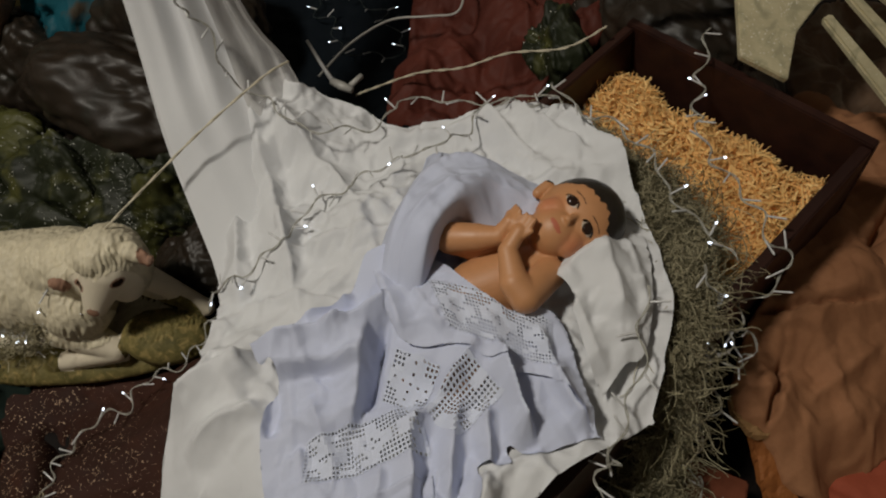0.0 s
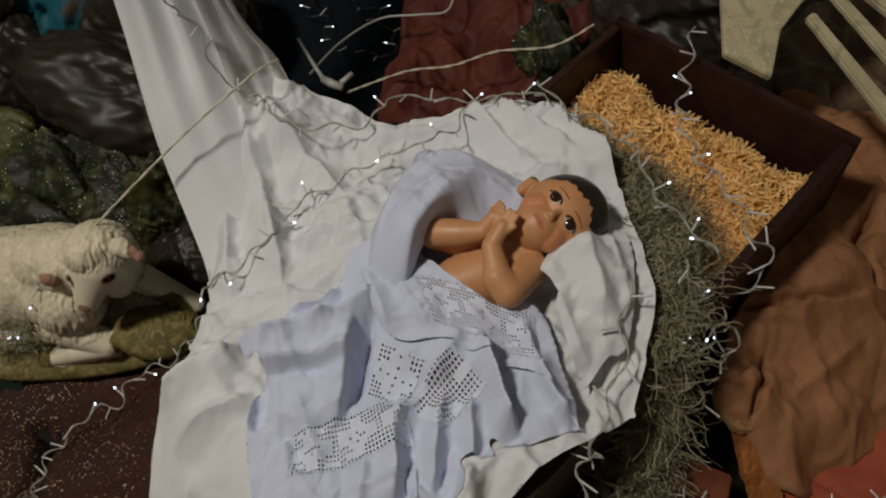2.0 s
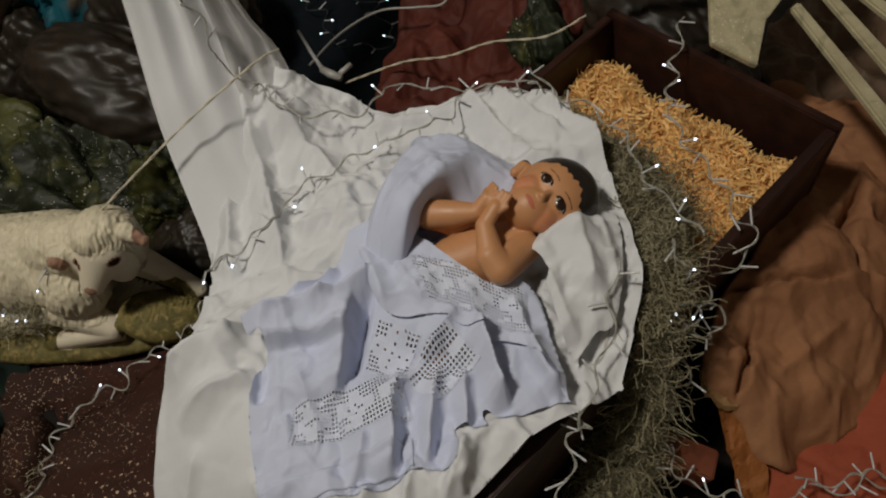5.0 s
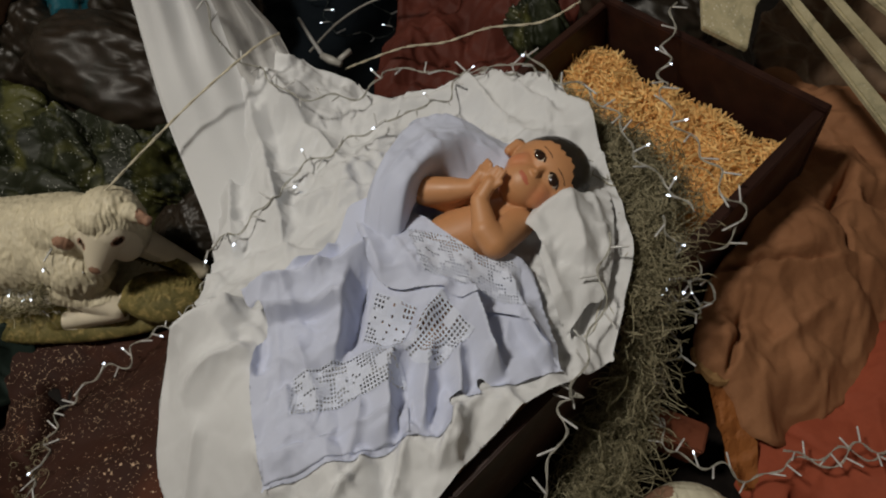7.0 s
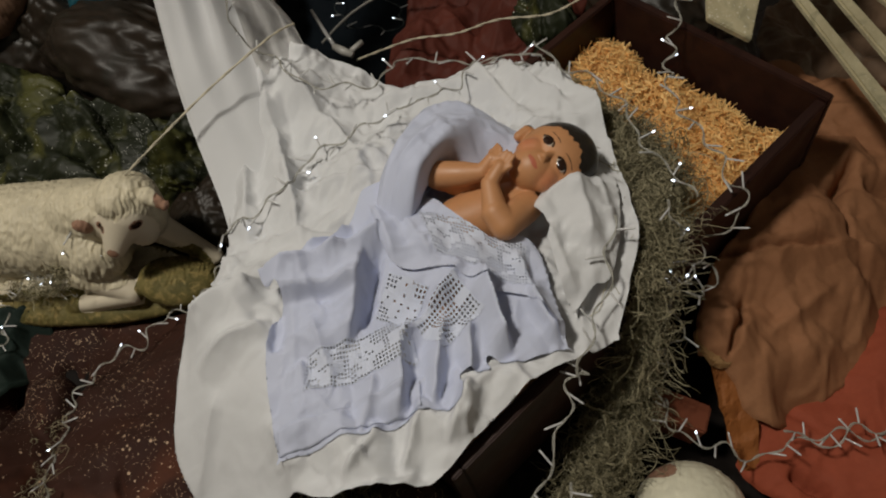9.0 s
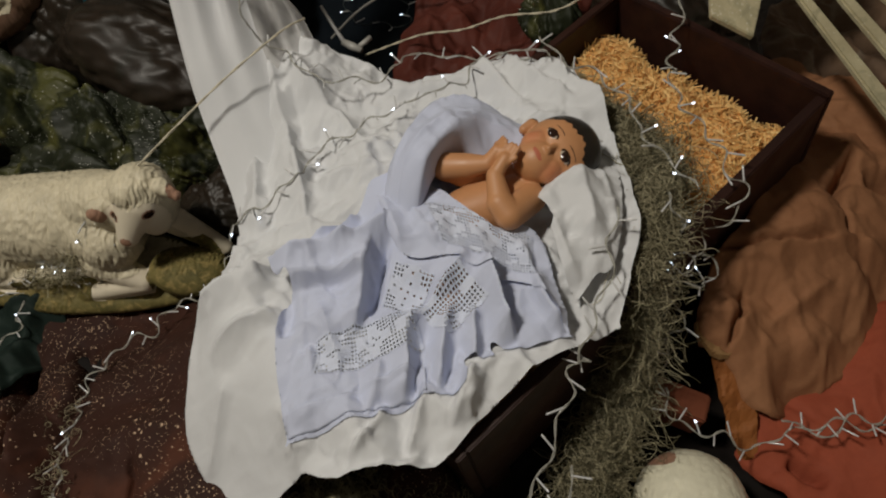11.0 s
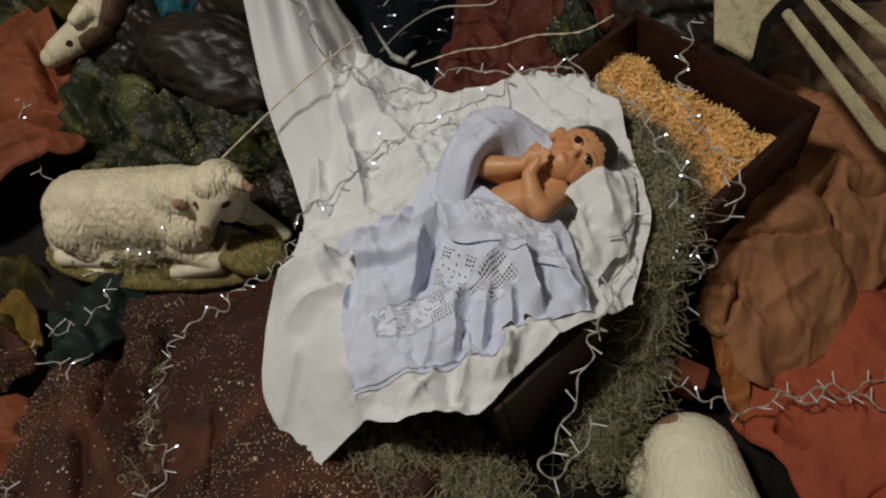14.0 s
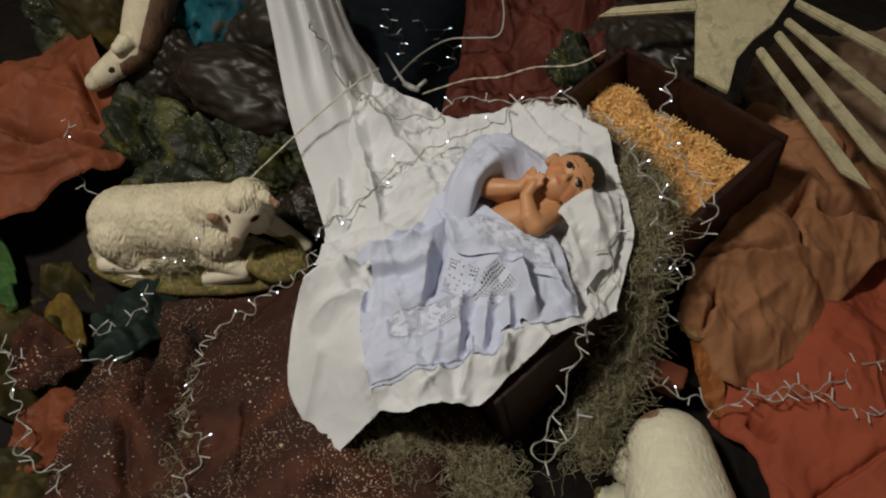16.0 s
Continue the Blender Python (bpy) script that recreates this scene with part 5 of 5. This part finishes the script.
# ---------------------------------------------------------------- plaster animals
def wool(me, where, amp, freq, seed):
    co, no = co_of(me), normal_of(me)
    w = where(co)
    d = np.array([noise.noise(Vector((c[0] * freq * 3.0 + 0.5 * math.sin(c[2] * 130 + c[0] * 40), c[1] * freq * 1.0, c[2] * freq * 0.42)) + Vector((seed, 0, 0))) for c in co])
    d2 = np.array([noise.noise(Vector((c[0] * freq * 3, c[1] * freq * 2, c[2] * freq * 1.2)) + Vector((seed, 5, 0))) for c in co])
    co = co + no * ((-np.abs(d) * 1.6 + 0.5 + 0.5 * d2) * amp * w)[:, None]
    me.vertices.foreach_set("co", co.reshape(-1))
    me.update()


def lying_sheep():
    caps = [((-0.825, 0.69, 0.032), (-0.62, 0.69, 0.052), 0.083, 0.086),
            ((-0.63, 0.68, 0.06), (-0.585, 0.635, 0.055), 0.075, 0.056),
            ((-0.61, 0.675, 0.10), (-0.53, 0.655, 0.135), 0.055, 0.050),
            ((-0.497, 0.655, 0.120), (-0.500, 0.652, 0.158), 0.046, 0.049),
            ((-0.500, 0.630, 0.155), (-0.520, 0.602, 0.113), 0.038, 0.0205), ((-0.520, 0.602, 0.113), (-0.522, 0.598, 0.106), 0.0205, 0.0185),
            ((-0.494, 0.636, 0.130), (-0.486, 0.632, 0.108), 0.033, 0.025), ((-0.500, 0.648, 0.172), (-0.505, 0.628, 0.178), 0.040, 0.030),
            ((-0.536, 0.640, 0.160), (-0.564, 0.620, 0.146), 0.012, 0.021),
            ((-0.458, 0.640, 0.182), (-0.432, 0.632, 0.170), 0.014, 0.007),
            ((-0.61, 0.615, 0.02), (-0.535, 0.595, -0.012), 0.034, 0.020),
            ((-0.535, 0.593, -0.016), (-0.645, 0.585, -0.042), 0.019, 0.015),
            ((-0.50, 0.685, 0.065), (-0.405, 0.675, -0.010), 0.027, 0.015),
            ((-0.825, 0.640, 0.035), (-0.800, 0.622, -0.005), 0.056, 0.036),
            ((-0.87, 0.615, -0.035), (-0.765, 0.602, -0.022), 0.022, 0.017),
            ((-0.872, 0.665, 0.0), (-0.868, 0.635, -0.035), 0.042, 0.030)]
    base = [ellipsoid((-0.672, 0.655, -0.065), (0.268, 0.098, 0.036)), ellipsoid((-0.458, 0.622, -0.018), (0.074, 0.052, 0.036), 0, 12, 6), ellipsoid((-0.70, 0.64, -0.03), (0.10, 0.05, 0.03))]
    me = moulded("sheep_figurine", caps, 0.0022, 3, base)

    def is_face(co):
        x, y, z = co.T
        return (np.hypot(np.hypot((x + 0.500) / 0.062, (y - 0.595) / 0.052), (z - 0.122) / 0.060) < 1) & (z < 0.170 + 0.003 * np.sin(x * 420) + 0.3 * np.abs(x + 0.5)) & (x > -0.552)

    def is_green(co):
        x, y, z = co.T
        return (z < -0.046) | ((x > -0.525) & (z < 0.034) & (y < 0.668) & (np.hypot((x + 0.460) / 0.076, (y - 0.618) / 0.058) < 1)) | ((x < -0.63) & (x > -0.78) & (z < -0.015) & (y < 0.61))

    def is_leg(co):
        x, y, z = co.T
        return ((z < 0.012) & (x > -0.67) & (y < 0.625)) | ((x > -0.50) & (y > 0.66) & (z < 0.09)) | ((z < -0.008) & (x < -0.75) & (y < 0.625))

    def woolly(co):
        return np.where(is_face(co), 0.03, np.where(is_leg(co), 0.08, 1.0))
    wool(me, woolly, 0.0036, 62, 3)
    c = centres_of(me)
    x, y, z = c.T
    idx = np.zeros(len(c), int)
    idx[is_leg(c) | is_face(c)] = 1
    idx[(x > -0.444) & (z > 0.14)] = 2
    idx[(np.hypot(np.hypot(x + 0.564, y - 0.602), z - 0.146) < 0.017)] = 2
    idx[(np.hypot(x + 0.522, z - 0.108) < 0.009) & (y < 0.590)] = 2
    idx[is_green(c)] = 4
    for ex, ez in ((-0.469, 0.154), (-0.538, 0.150)):
        spot = c[(np.hypot(x - ex, z - ez) < 0.006)]
        spot = spot[spot[:, 1].argmin()]
        far = np.linalg.norm((c - spot) / np.array([1.1, 1.1, 0.85]), axis=1)
        idx[far < 0.0105] = 2
        idx[far < 0.0078] = 3
    dress(me, [WOOL, CREAM, PINKISH, EYE_DARK, GRASS_BASE], idx)
    tagged(new("sheep_figurine", me), "cream plaster lying sheep figurine on a mossy base", "figurine", "plaster sheep")


def back_sheep():
    caps = [((0.362, 0.205, -0.005), (0.372, 0.02, -0.02), 0.078, 0.108), ((0.30, 0.20, -0.03), (0.28, 0.175, -0.03), 0.028, 0.022)]
    me = moulded("sheep_figurine", caps, 0.0035, 4, [ellipsoid((0.345, 0.05, -0.12), (0.14, 0.22, 0.03))])
    wool(me, lambda co: np.ones(len(co)), 0.0020, 95, 9)
    c = centres_of(me)
    idx = np.where(c[:, 2] < -0.105, 2, 0)
    idx[np.hypot(c[:, 0] - 0.322, c[:, 1] - 0.262) < 0.018] = 1
    dress(me, [PALE_WOOL, PINKISH, GRASS_BASE], idx)
    tagged(new("sheep_figurine", me), "cream woolly plaster sheep figurine seen from behind", "figurine", "plaster sheep")


def calf():
    caps = [((-0.885, 1.095, 0.220), (-0.965, 1.045, 0.180), 0.042, 0.029), ((-0.965, 1.045, 0.180), (-0.985, 1.035, 0.168), 0.026, 0.023),
            ((-0.865, 1.12, 0.25), (-0.81, 1.20, 0.37), 0.050, 0.066), ((-0.81, 1.20, 0.37), (-0.74, 1.42, 0.40), 0.07, 0.11), ((-0.74, 1.42, 0.40), (-0.74, 1.45, 0.0), 0.09, 0.08),
            ((-0.885, 1.075, 0.262), (-0.90, 1.055, 0.255), 0.022, 0.016)]
    me = moulded("calf_figurine", caps, 0.0028, 5)
    wool(me, lambda co: np.full(len(co), 0.5), 0.003, 60, 4)
    c = centres_of(me)
    x, y, z = c.T
    idx = np.where(((z > 0.235) & (x > -0.855 + 0.45 * (z - 0.25))) | ((z <= 0.235) & (x > -0.905) & (z < 0.222 + 0.5 * (x + 0.9))), 1, 0)
    idx[(np.hypot(x + 0.925, z - 0.207) < 0.0075) & (y < 1.06)] = 2
    dress(me, [WOOL, CALF_TAN, EYE_DARK], idx)
    tagged(new("calf_figurine", me), "white and brown plaster calf figurine lowering its head", "figurine")


lying_sheep()
back_sheep()
calf()


# ---------------------------------------------------------------- carved rays
def prism(name, outline, thick, mat, bevel=0.0015):
    """An upright-faced plate: an outline on the ornament's plane, given thickness."""
    n = Vector((0, -0.5, 1)).normalized()
    bm = bmesh.new()
    top = [bm.verts.new(Vector(p)) for p in outline]
    f = bm.faces.new(top)
    if f.normal.dot(n) < 0:
        f.normal_flip()
    f.normal_update()
    r = bmesh.ops.extrude_face_region(bm, geom=[f])
    for v in r["geom"]:
        if isinstance(v, bmesh.types.BMVert):
            v.co += n * thick
    bmesh.ops.recalc_face_normals(bm, faces=bm.faces[:])
    bmesh.ops.bevel(bm, geom=bm.edges[:], offset=bevel, segments=2, affect="EDGES")
    return bm_mesh(name, bm, mat)


def on_plate(x, y):
    return (x, y, 0.39 + 0.5 * (y - 0.81))


def halo():
    root = tagged(new("halo_ornament"), "carved grey-gold ornament with straight rays above the manger", "ornament")
    plate = [PLATE]
    part("plate", prism("plate", [on_plate(*p) for p in plate[0]], 0.012, RAY), root)
    for a, b, w0, w1 in RAYS:
        d = Vector((b[0] - a[0], b[1] - a[1]))
        s = Vector((-d.y, d.x)).normalized()
        o = [(a[0] + s.x * w0, a[1] + s.y * w0), (a[0] - s.x * w0, a[1] - s.y * w0), (b[0] - s.x * w1 - d.x * 0.03, b[1] - s.y * w1 - d.y * 0.03), (b[0] + s.x * w1 + d.x * 0.17, b[1] + s.y * w1 + d.y * 0.17)]
        part("ray", prism("ray", [on_plate(*p) for p in o], 0.012, RAY, 0.003), root)
    part("back_stand", bm_mesh("back_stand", box_bm(0.50, 0.53, 0.98, 1.01, 0.02, 0.48), DARK_WOOD), root)


PLATE = [(0.418, 0.968), (0.409, 0.812), (0.47, 0.78), (0.49, 0.844), (0.526, 0.885), (0.567, 0.917), (0.608, 0.973), (0.638, 1.093), (0.438, 1.128)]
RAYS = [((0.536, 0.868), (0.689, 0.64), 0.008, 0.014), ((0.574, 0.901), (0.752, 0.66), 0.008, 0.014), ((0.594, 0.927), (0.82, 0.726), 0.008, 0.014), ((0.616, 0.964), (0.831, 0.847), 0.008, 0.014), ((0.417, 0.952), (0.246, 0.934), 0.011, 0.008)]
halo()


# ---------------------------------------------------------------- blocks, cables, cord
def red_block():
    me = bm_mesh("wood_block", box_bm(-0.04, 0.04, -0.022, 0.022, -0.03, 0.03, 0.003), RED_WOOD)
    ob = new("wood_block", me)
    ob.matrix_basis = pose(0.360, 0.345, 0.03, 8, 5, -22)
    tagged(ob, "small reddish-brown wooden block under the manger", "block")
    leg = field_mesh("orange_scrap", [(0.415, 0.41), (0.445, 0.40), (0.475, 0.34), (0.478, 0.28), (0.455, 0.285), (0.43, 0.34)],
                     lambda x, y: 0.085 - 0.75 * (0.41 - y) * 0.9 + crumple(x, y, 17, 0.02, 0.05), OCHRE, 0.004, False, 0.004, 5, 0.01)
    tagged(new("orange_paper_scrap", leg), "narrow orange painted paper scrap below the kraft paper", "paper")
    tan = field_mesh("tan_scrap", [(0.385, 0.44), (0.425, 0.43), (0.435, 0.395), (0.405, 0.395)], lambda x, y: 0.105 + 0.4 * (y - 0.41) + crumple(x, y, 19, 0.01, 0.03), OLIVE_TAN, 0.003, False, 0.002, 5, 0.008)
    tagged(new("tan_paper_scrap", tan), "torn tan scrap of paper at the kraft paper's edge", "paper")


OLIVE_TAN = paper_mat("tan_paper", (0.36, 0.21, 0.09), (0.27, 0.15, 0.06), 0.6, 14)
red_block()


def cable(name, label, points, radius, mat, category="cable", twist=False):
    path = rounded(points, False, 10)
    if twist:
        s = np.arange(len(path)) * 0.9
        off = radius * 0.8
        a = tube_geo(path + off * np.stack([0 * s, np.cos(s), np.sin(s)], 1), radius, 6)
        b = tube_geo(path - off * np.stack([0 * s, np.cos(s), np.sin(s)], 1), radius, 6)
        v, f = joined([a, b])
    else:
        v, f = tube_geo(path, radius, 8)
    tagged(new(name, mesh_of(name, v, f, mat)), label, category)


cable("white_cable", "thin white electric cable arching behind the drape", [(-0.22, 1.011, 0.22), (-0.166, 1.066, 0.25), (-0.098, 1.126, 0.26), (-0.025, 1.123, 0.27), (0.026, 1.105, 0.29), (0.038, 1.162, 0.31), (0.03, 1.3, 0.31)], 0.0022, CABLE)
cable("clear_cable", "clear twisted cable running to the manger's rim", [(-0.15, 0.965, 0.215), (-0.124, 0.968, 0.225), (-0.042, 0.965, 0.26), (0.033, 0.952, 0.28), (0.105, 0.948, 0.31), (0.189, 0.918, 0.34), (0.25, 0.93, 0.37)], 0.0013, CORD, twist=True)
cable("taut_cord", "taut beige cord tied from the sheep to the drape", [(-0.502, 0.655, 0.200), (-0.425, 0.700, 0.258), (-0.345, 0.755, 0.312), (-0.262, 0.825, 0.352), (-0.230, 0.868, 0.350)], 0.0013, CORD, "cord", True)


def plug():
    root = tagged(new("plug"), "small white connector plug with a clear stem", "plug")
    v, f = tube_geo(np.array([(-0.192, 0.978, 0.235), (-0.175, 0.968, 0.232), (-0.155, 0.958, 0.230)]), [0.006, 0.008, 0.006], 10)
    part("body", mesh_of("body", v, f, CABLE), root)
    v, f = tube_geo(np.array([(-0.244, 1.075, 0.25), (-0.215, 1.02, 0.243), (-0.190, 0.977, 0.236)]), [0.003, 0.0035, 0.004], 8)
    part("stem", mesh_of("stem", v, f, TUBE), root)
    v, f = tube_geo(np.array([(-0.158, 0.965, 0.235), (-0.140, 0.985, 0.240)]), [0.005, 0.005], 8)
    part("prong", mesh_of("prong", v, f, CABLE), root)


plug()


# ---------------------------------------------------------------- fairy lights
# courses of the light strings
S1 = [(-0.346, 0.815, 0.48), (-0.348, 0.841, 0.43), (-0.325, 0.828, 0.4), (-0.316, 0.825, 0.36), (-0.303, 0.828, 0.33), (-0.269, 0.825, 0.31), (-0.238, 0.804, 0.3), (-0.186, 0.777, 0.29), (-0.121, 0.783, 0.28), (-0.072, 0.819, 0.28), (-0.057, 0.839, 0.29), (0.039, 0.824, 0.3), (0.143, 0.792, 0.33)]
S2 = [(-0.347, 0.582, 0.1), (-0.324, 0.587, 0.15), (-0.257, 0.599, 0.2), (-0.197, 0.658, 0.23), (-0.158, 0.687, 0.24), (-0.109, 0.702, 0.26), (-0.068, 0.716, 0.28), (-0.018, 0.692, 0.33), (0.037, 0.754, 0.31), (0.079, 0.792, 0.32), (0.133, 0.783, 0.34), (0.167, 0.748, 0.36)]
S3 = [(0.156, 0.766, 0.37), (0.185, 0.712, 0.36), (0.233, 0.695, 0.35), (0.26, 0.646, 0.34), (0.283, 0.581, 0.335), (0.302, 0.548, 0.33), (0.331, 0.53, 0.32), (0.347, 0.503, 0.31)]
S3B = [(0.377, 0.894, 0.38), (0.377, 0.852, 0.36), (0.363, 0.812, 0.34), (0.36, 0.742, 0.34), (0.343, 0.69, 0.34), (0.364, 0.615, 0.33), (0.387, 0.548, 0.32), (0.411, 0.525, 0.31), (0.418, 0.509, 0.28), (0.392, 0.492, 0.25), (0.363, 0.465, 0.24), (0.339, 0.465, 0.22), (0.324, 0.445, 0.2), (0.334, 0.413, 0.17), (0.322, 0.388, 0.15), (0.325, 0.354, 0.1), (0.319, 0.325, 0.08)]
S3C = [(0.302, 0.495, 0.32), (0.326, 0.465, 0.27), (0.33, 0.445, 0.24), (0.319, 0.417, 0.22), (0.388, 0.445, 0.2), (0.366, 0.465, 0.22)]
S4 = [(0.226, 0.455, 0.33), (0.212, 0.408, 0.31), (0.206, 0.385, 0.3), (0.199, 0.358, 0.275), (0.195, 0.33, 0.26), (0.185, 0.302, 0.22), (0.187, 0.301, 0.14), (0.164, 0.276, 0.08), (0.155, 0.234, 0.05), (0.124, 0.176, 0.03), (0.092, 0.113, 0.03), (0.121, 0.104, 0.03), (0.158, 0.157, 0.03), (0.164, 0.179, 0.03)]
S5A = [(0.324, 0.339, 0.09), (0.34, 0.297, 0.06), (0.41, 0.294, 0.05), (0.454, 0.275, 0.03), (0.493, 0.293, 0.05), (0.541, 0.29, 0.06), (0.579, 0.295, 0.07), (0.628, 0.29, 0.07), (0.664, 0.274, 0.07), (0.74, 0.27, 0.07)]
S5B = [(0.493, 0.305, 0.06), (0.541, 0.29, 0.06), (0.59, 0.311, 0.08), (0.628, 0.301, 0.08), (0.691, 0.34, 0.08), (0.726, 0.354, 0.08), (0.76, 0.35, 0.09)]
S6 = [(-0.381, 0.641, 0.02), (-0.393, 0.606, 0.0), (-0.417, 0.58, -0.02), (-0.465, 0.553, -0.03), (-0.498, 0.496, -0.04), (-0.562, 0.462, -0.05), (-0.591, 0.423, -0.06), (-0.593, 0.366, -0.06), (-0.571, 0.314, -0.06), (-0.565, 0.245, -0.05), (-0.528, 0.176, -0.05), (-0.533, 0.12, -0.05), (-0.543, 0.086, -0.05)]
S7 = [(-0.884, 0.612, -0.06), (-0.798, 0.592, -0.05), (-0.742, 0.536, -0.06), (-0.778, 0.479, -0.07), (-0.868, 0.457, -0.09), (-0.76, 0.419, -0.08), (-0.803, 0.359, -0.09), (-0.913, 0.431, -0.1), (-0.977, 0.389, -0.11), (-1.059, 0.4, -0.11)]
S7B = [(-0.85, 0.607, -0.03), (-0.759, 0.586, -0.02), (-0.706, 0.606, 0.0), (-0.643, 0.609, 0.04), (-0.618, 0.617, 0.09), (-0.578, 0.624, 0.13), (-0.595, 0.612, -0.02), (-0.668, 0.583, -0.03)]
S8 = [(-1.05, 1.064, 0.12), (-1.045, 0.996, 0.1), (-1.048, 0.931, 0.08), (-0.994, 0.84, 0.05), (-0.929, 0.756, 0.02), (-0.896, 0.711, -0.01)]
S9 = [(-0.29, 1.48, 0.14), (-0.285, 1.379, 0.12), (-0.24, 1.312, 0.12), (-0.20, 1.25, 0.11), (-0.13, 1.242, 0.11), (-0.09, 1.242, 0.12), (-0.12, 1.36, 0.13), (-0.20, 1.42, 0.13)]
S10 = [(-1.05, 0.425, -0.08), (-1.0, 0.356, -0.08), (-0.982, 0.302, -0.08), (-0.916, 0.247, -0.08), (-0.893, 0.187, -0.08), (-0.834, 0.144, -0.08), (-0.783, 0.105, -0.08), (-0.729, 0.068, -0.08)]

def bulb_mesh(name, lit):
    path = np.array([(0, 0, 0), (0, 0, 0.0015), (0, 0, 0.012), (0, 0, 0.0145), (0, 0, 0.0170), (0, 0, 0.018)])
    v, f = tube_geo(path, [0.0010, 0.0014, 0.0014, 0.0015, 0.0013, 0.0006], 7)
    me = mesh_of(name, v, f, [TUBE, LIT if lit else UNLIT])
    me.polygons.foreach_set("material_index", [1 if p.center.z > 0.0146 else 0 for p in me.polygons])
    return me


BULB_ON, BULB_OFF = bulb_mesh("bulb_on", True), bulb_mesh("bulb_off", False)


def light_string(label, points, gap=0.032, lit=0.45, seed=1, zig=0.006, lift=0.004, reach=1.3, flat=0.35, wire=CLEAR, over=None):
    rng = np.random.default_rng(seed)
    root = tagged(new("light_string"), label, "fairy lights", "fairy light strings")
    path = rounded(points, False, 14)
    seg = np.linalg.norm(np.diff(path, axis=0), axis=1)
    s = np.concatenate([[0], np.cumsum(seg)])
    n = max(int(s[-1] / 0.004), 8)
    k = np.linspace(0, s[-1], n)
    p = np.stack([np.interp(k, s, path[:, i]) for i in range(3)], 1)
    tan = np.gradient(p, axis=0)
    tan /= np.linalg.norm(tan, axis=1)[:, None] + 1e-9
    side = np.cross(tan, np.array([0, 0, 1.0]))
    side /= np.linalg.norm(side, axis=1)[:, None] + 1e-9
    ph = rng.random() * 6
    wob = zig * (np.sin(k / gap * math.pi + ph) + 0.6 * np.sin(k / gap * 1.7 + ph * 2) + 0.9 * np.sin(k / gap * 0.6 + ph * 3))
    p = p + side * wob[:, None]
    p[:, 2] += lift + 0.004 * np.sin(k / gap * 2.3 + ph)
    if over:
        p[:, 2] = np.maximum(p[:, 2], over(p[:, 0], p[:, 1]) + 0.003)
    h = k / 0.0075
    b = np.cross(tan, side)
    hel = 0.0010 * (np.cos(h)[:, None] * side + np.sin(h)[:, None] * b)
    v, f = joined([tube_geo(p + hel, 0.0008, 5), tube_geo(p - hel, 0.0008, 5)])
    part("wire", mesh_of("wire", v, f, wire), root)
    at = gap * 0.5
    flip = 1
    while at < s[-1]:
        i = min(int(at / s[-1] * (n - 1)), n - 1)
        flip = -flip if rng.random() < 0.8 else flip
        d = side[i] * flip * rng.uniform(0.5, 1) + tan[i] * rng.normal(0, 0.5) + np.array([0, 0, rng.uniform(-0.05, 0.6) * flat + 0.08])
        on = rng.random() < lit * 0.45
        m = Matrix.Translation(p[i]) @ Vector(d).to_track_quat("Z", "Y").to_matrix().to_4x4() @ Matrix.Diagonal((0.95, 0.95, reach, 1))
        part("bulb", BULB_ON if on else BULB_OFF, root, "", m)
        at += gap * rng.uniform(0.7, 1.3)


light_string("clear twisted fairy-light string along the sheet and drape", S1, 0.034, 0.6, 1, lift=0.010, over=sheet_top)
light_string("clear twisted fairy-light string across the white sheet", S2, 0.030, 0.5, 2, 0.006, lift=0.010, over=sheet_top)
light_string("clear fairy-light string over the straw and moss", S3, 0.030, 0.6, 3, lift=0.018)
light_string("clear fairy-light string hanging from the head board", S3B, 0.030, 0.65, 4, 0.008, lift=0.012)
light_string("clear fairy-light string looped at the manger's side", S3C, 0.026, 0.8, 5, 0.008, lift=0.014)
light_string("clear fairy-light string down the cloth to the ground", S4, 0.036, 0.3, 6, 0.006, lift=0.016, over=sheet_top)
light_string("clear fairy-light string over the red paper", S5A, 0.030, 0.4, 7, 0.006, reach=1.25)
light_string("clear fairy-light string over the red paper", S5B, 0.034, 0.4, 8, 0.006, reach=1.25)
light_string("clear fairy-light string over the speckled paper", S6, 0.026, 0.5, 9, 0.009, over=speckled_top)
light_string("clear fairy-light string beside the sheep's base", S7, 0.034, 0.45, 10, 0.010)
light_string("clear fairy-light string tangled round the sheep", S7B, 0.026, 0.5, 11, 0.010)
light_string("clear fairy-light string over the orange-red paper", S8, 0.040, 0.5, 12, 0.010)
light_string("clear fairy-light string in the dark hollow", S9, 0.040, 0.9, 13, 0.012, wire=DARK_WIRE)
light_string("clear fairy-light string over the olive paper scraps", S10, 0.034, 0.4, 14, 0.010)
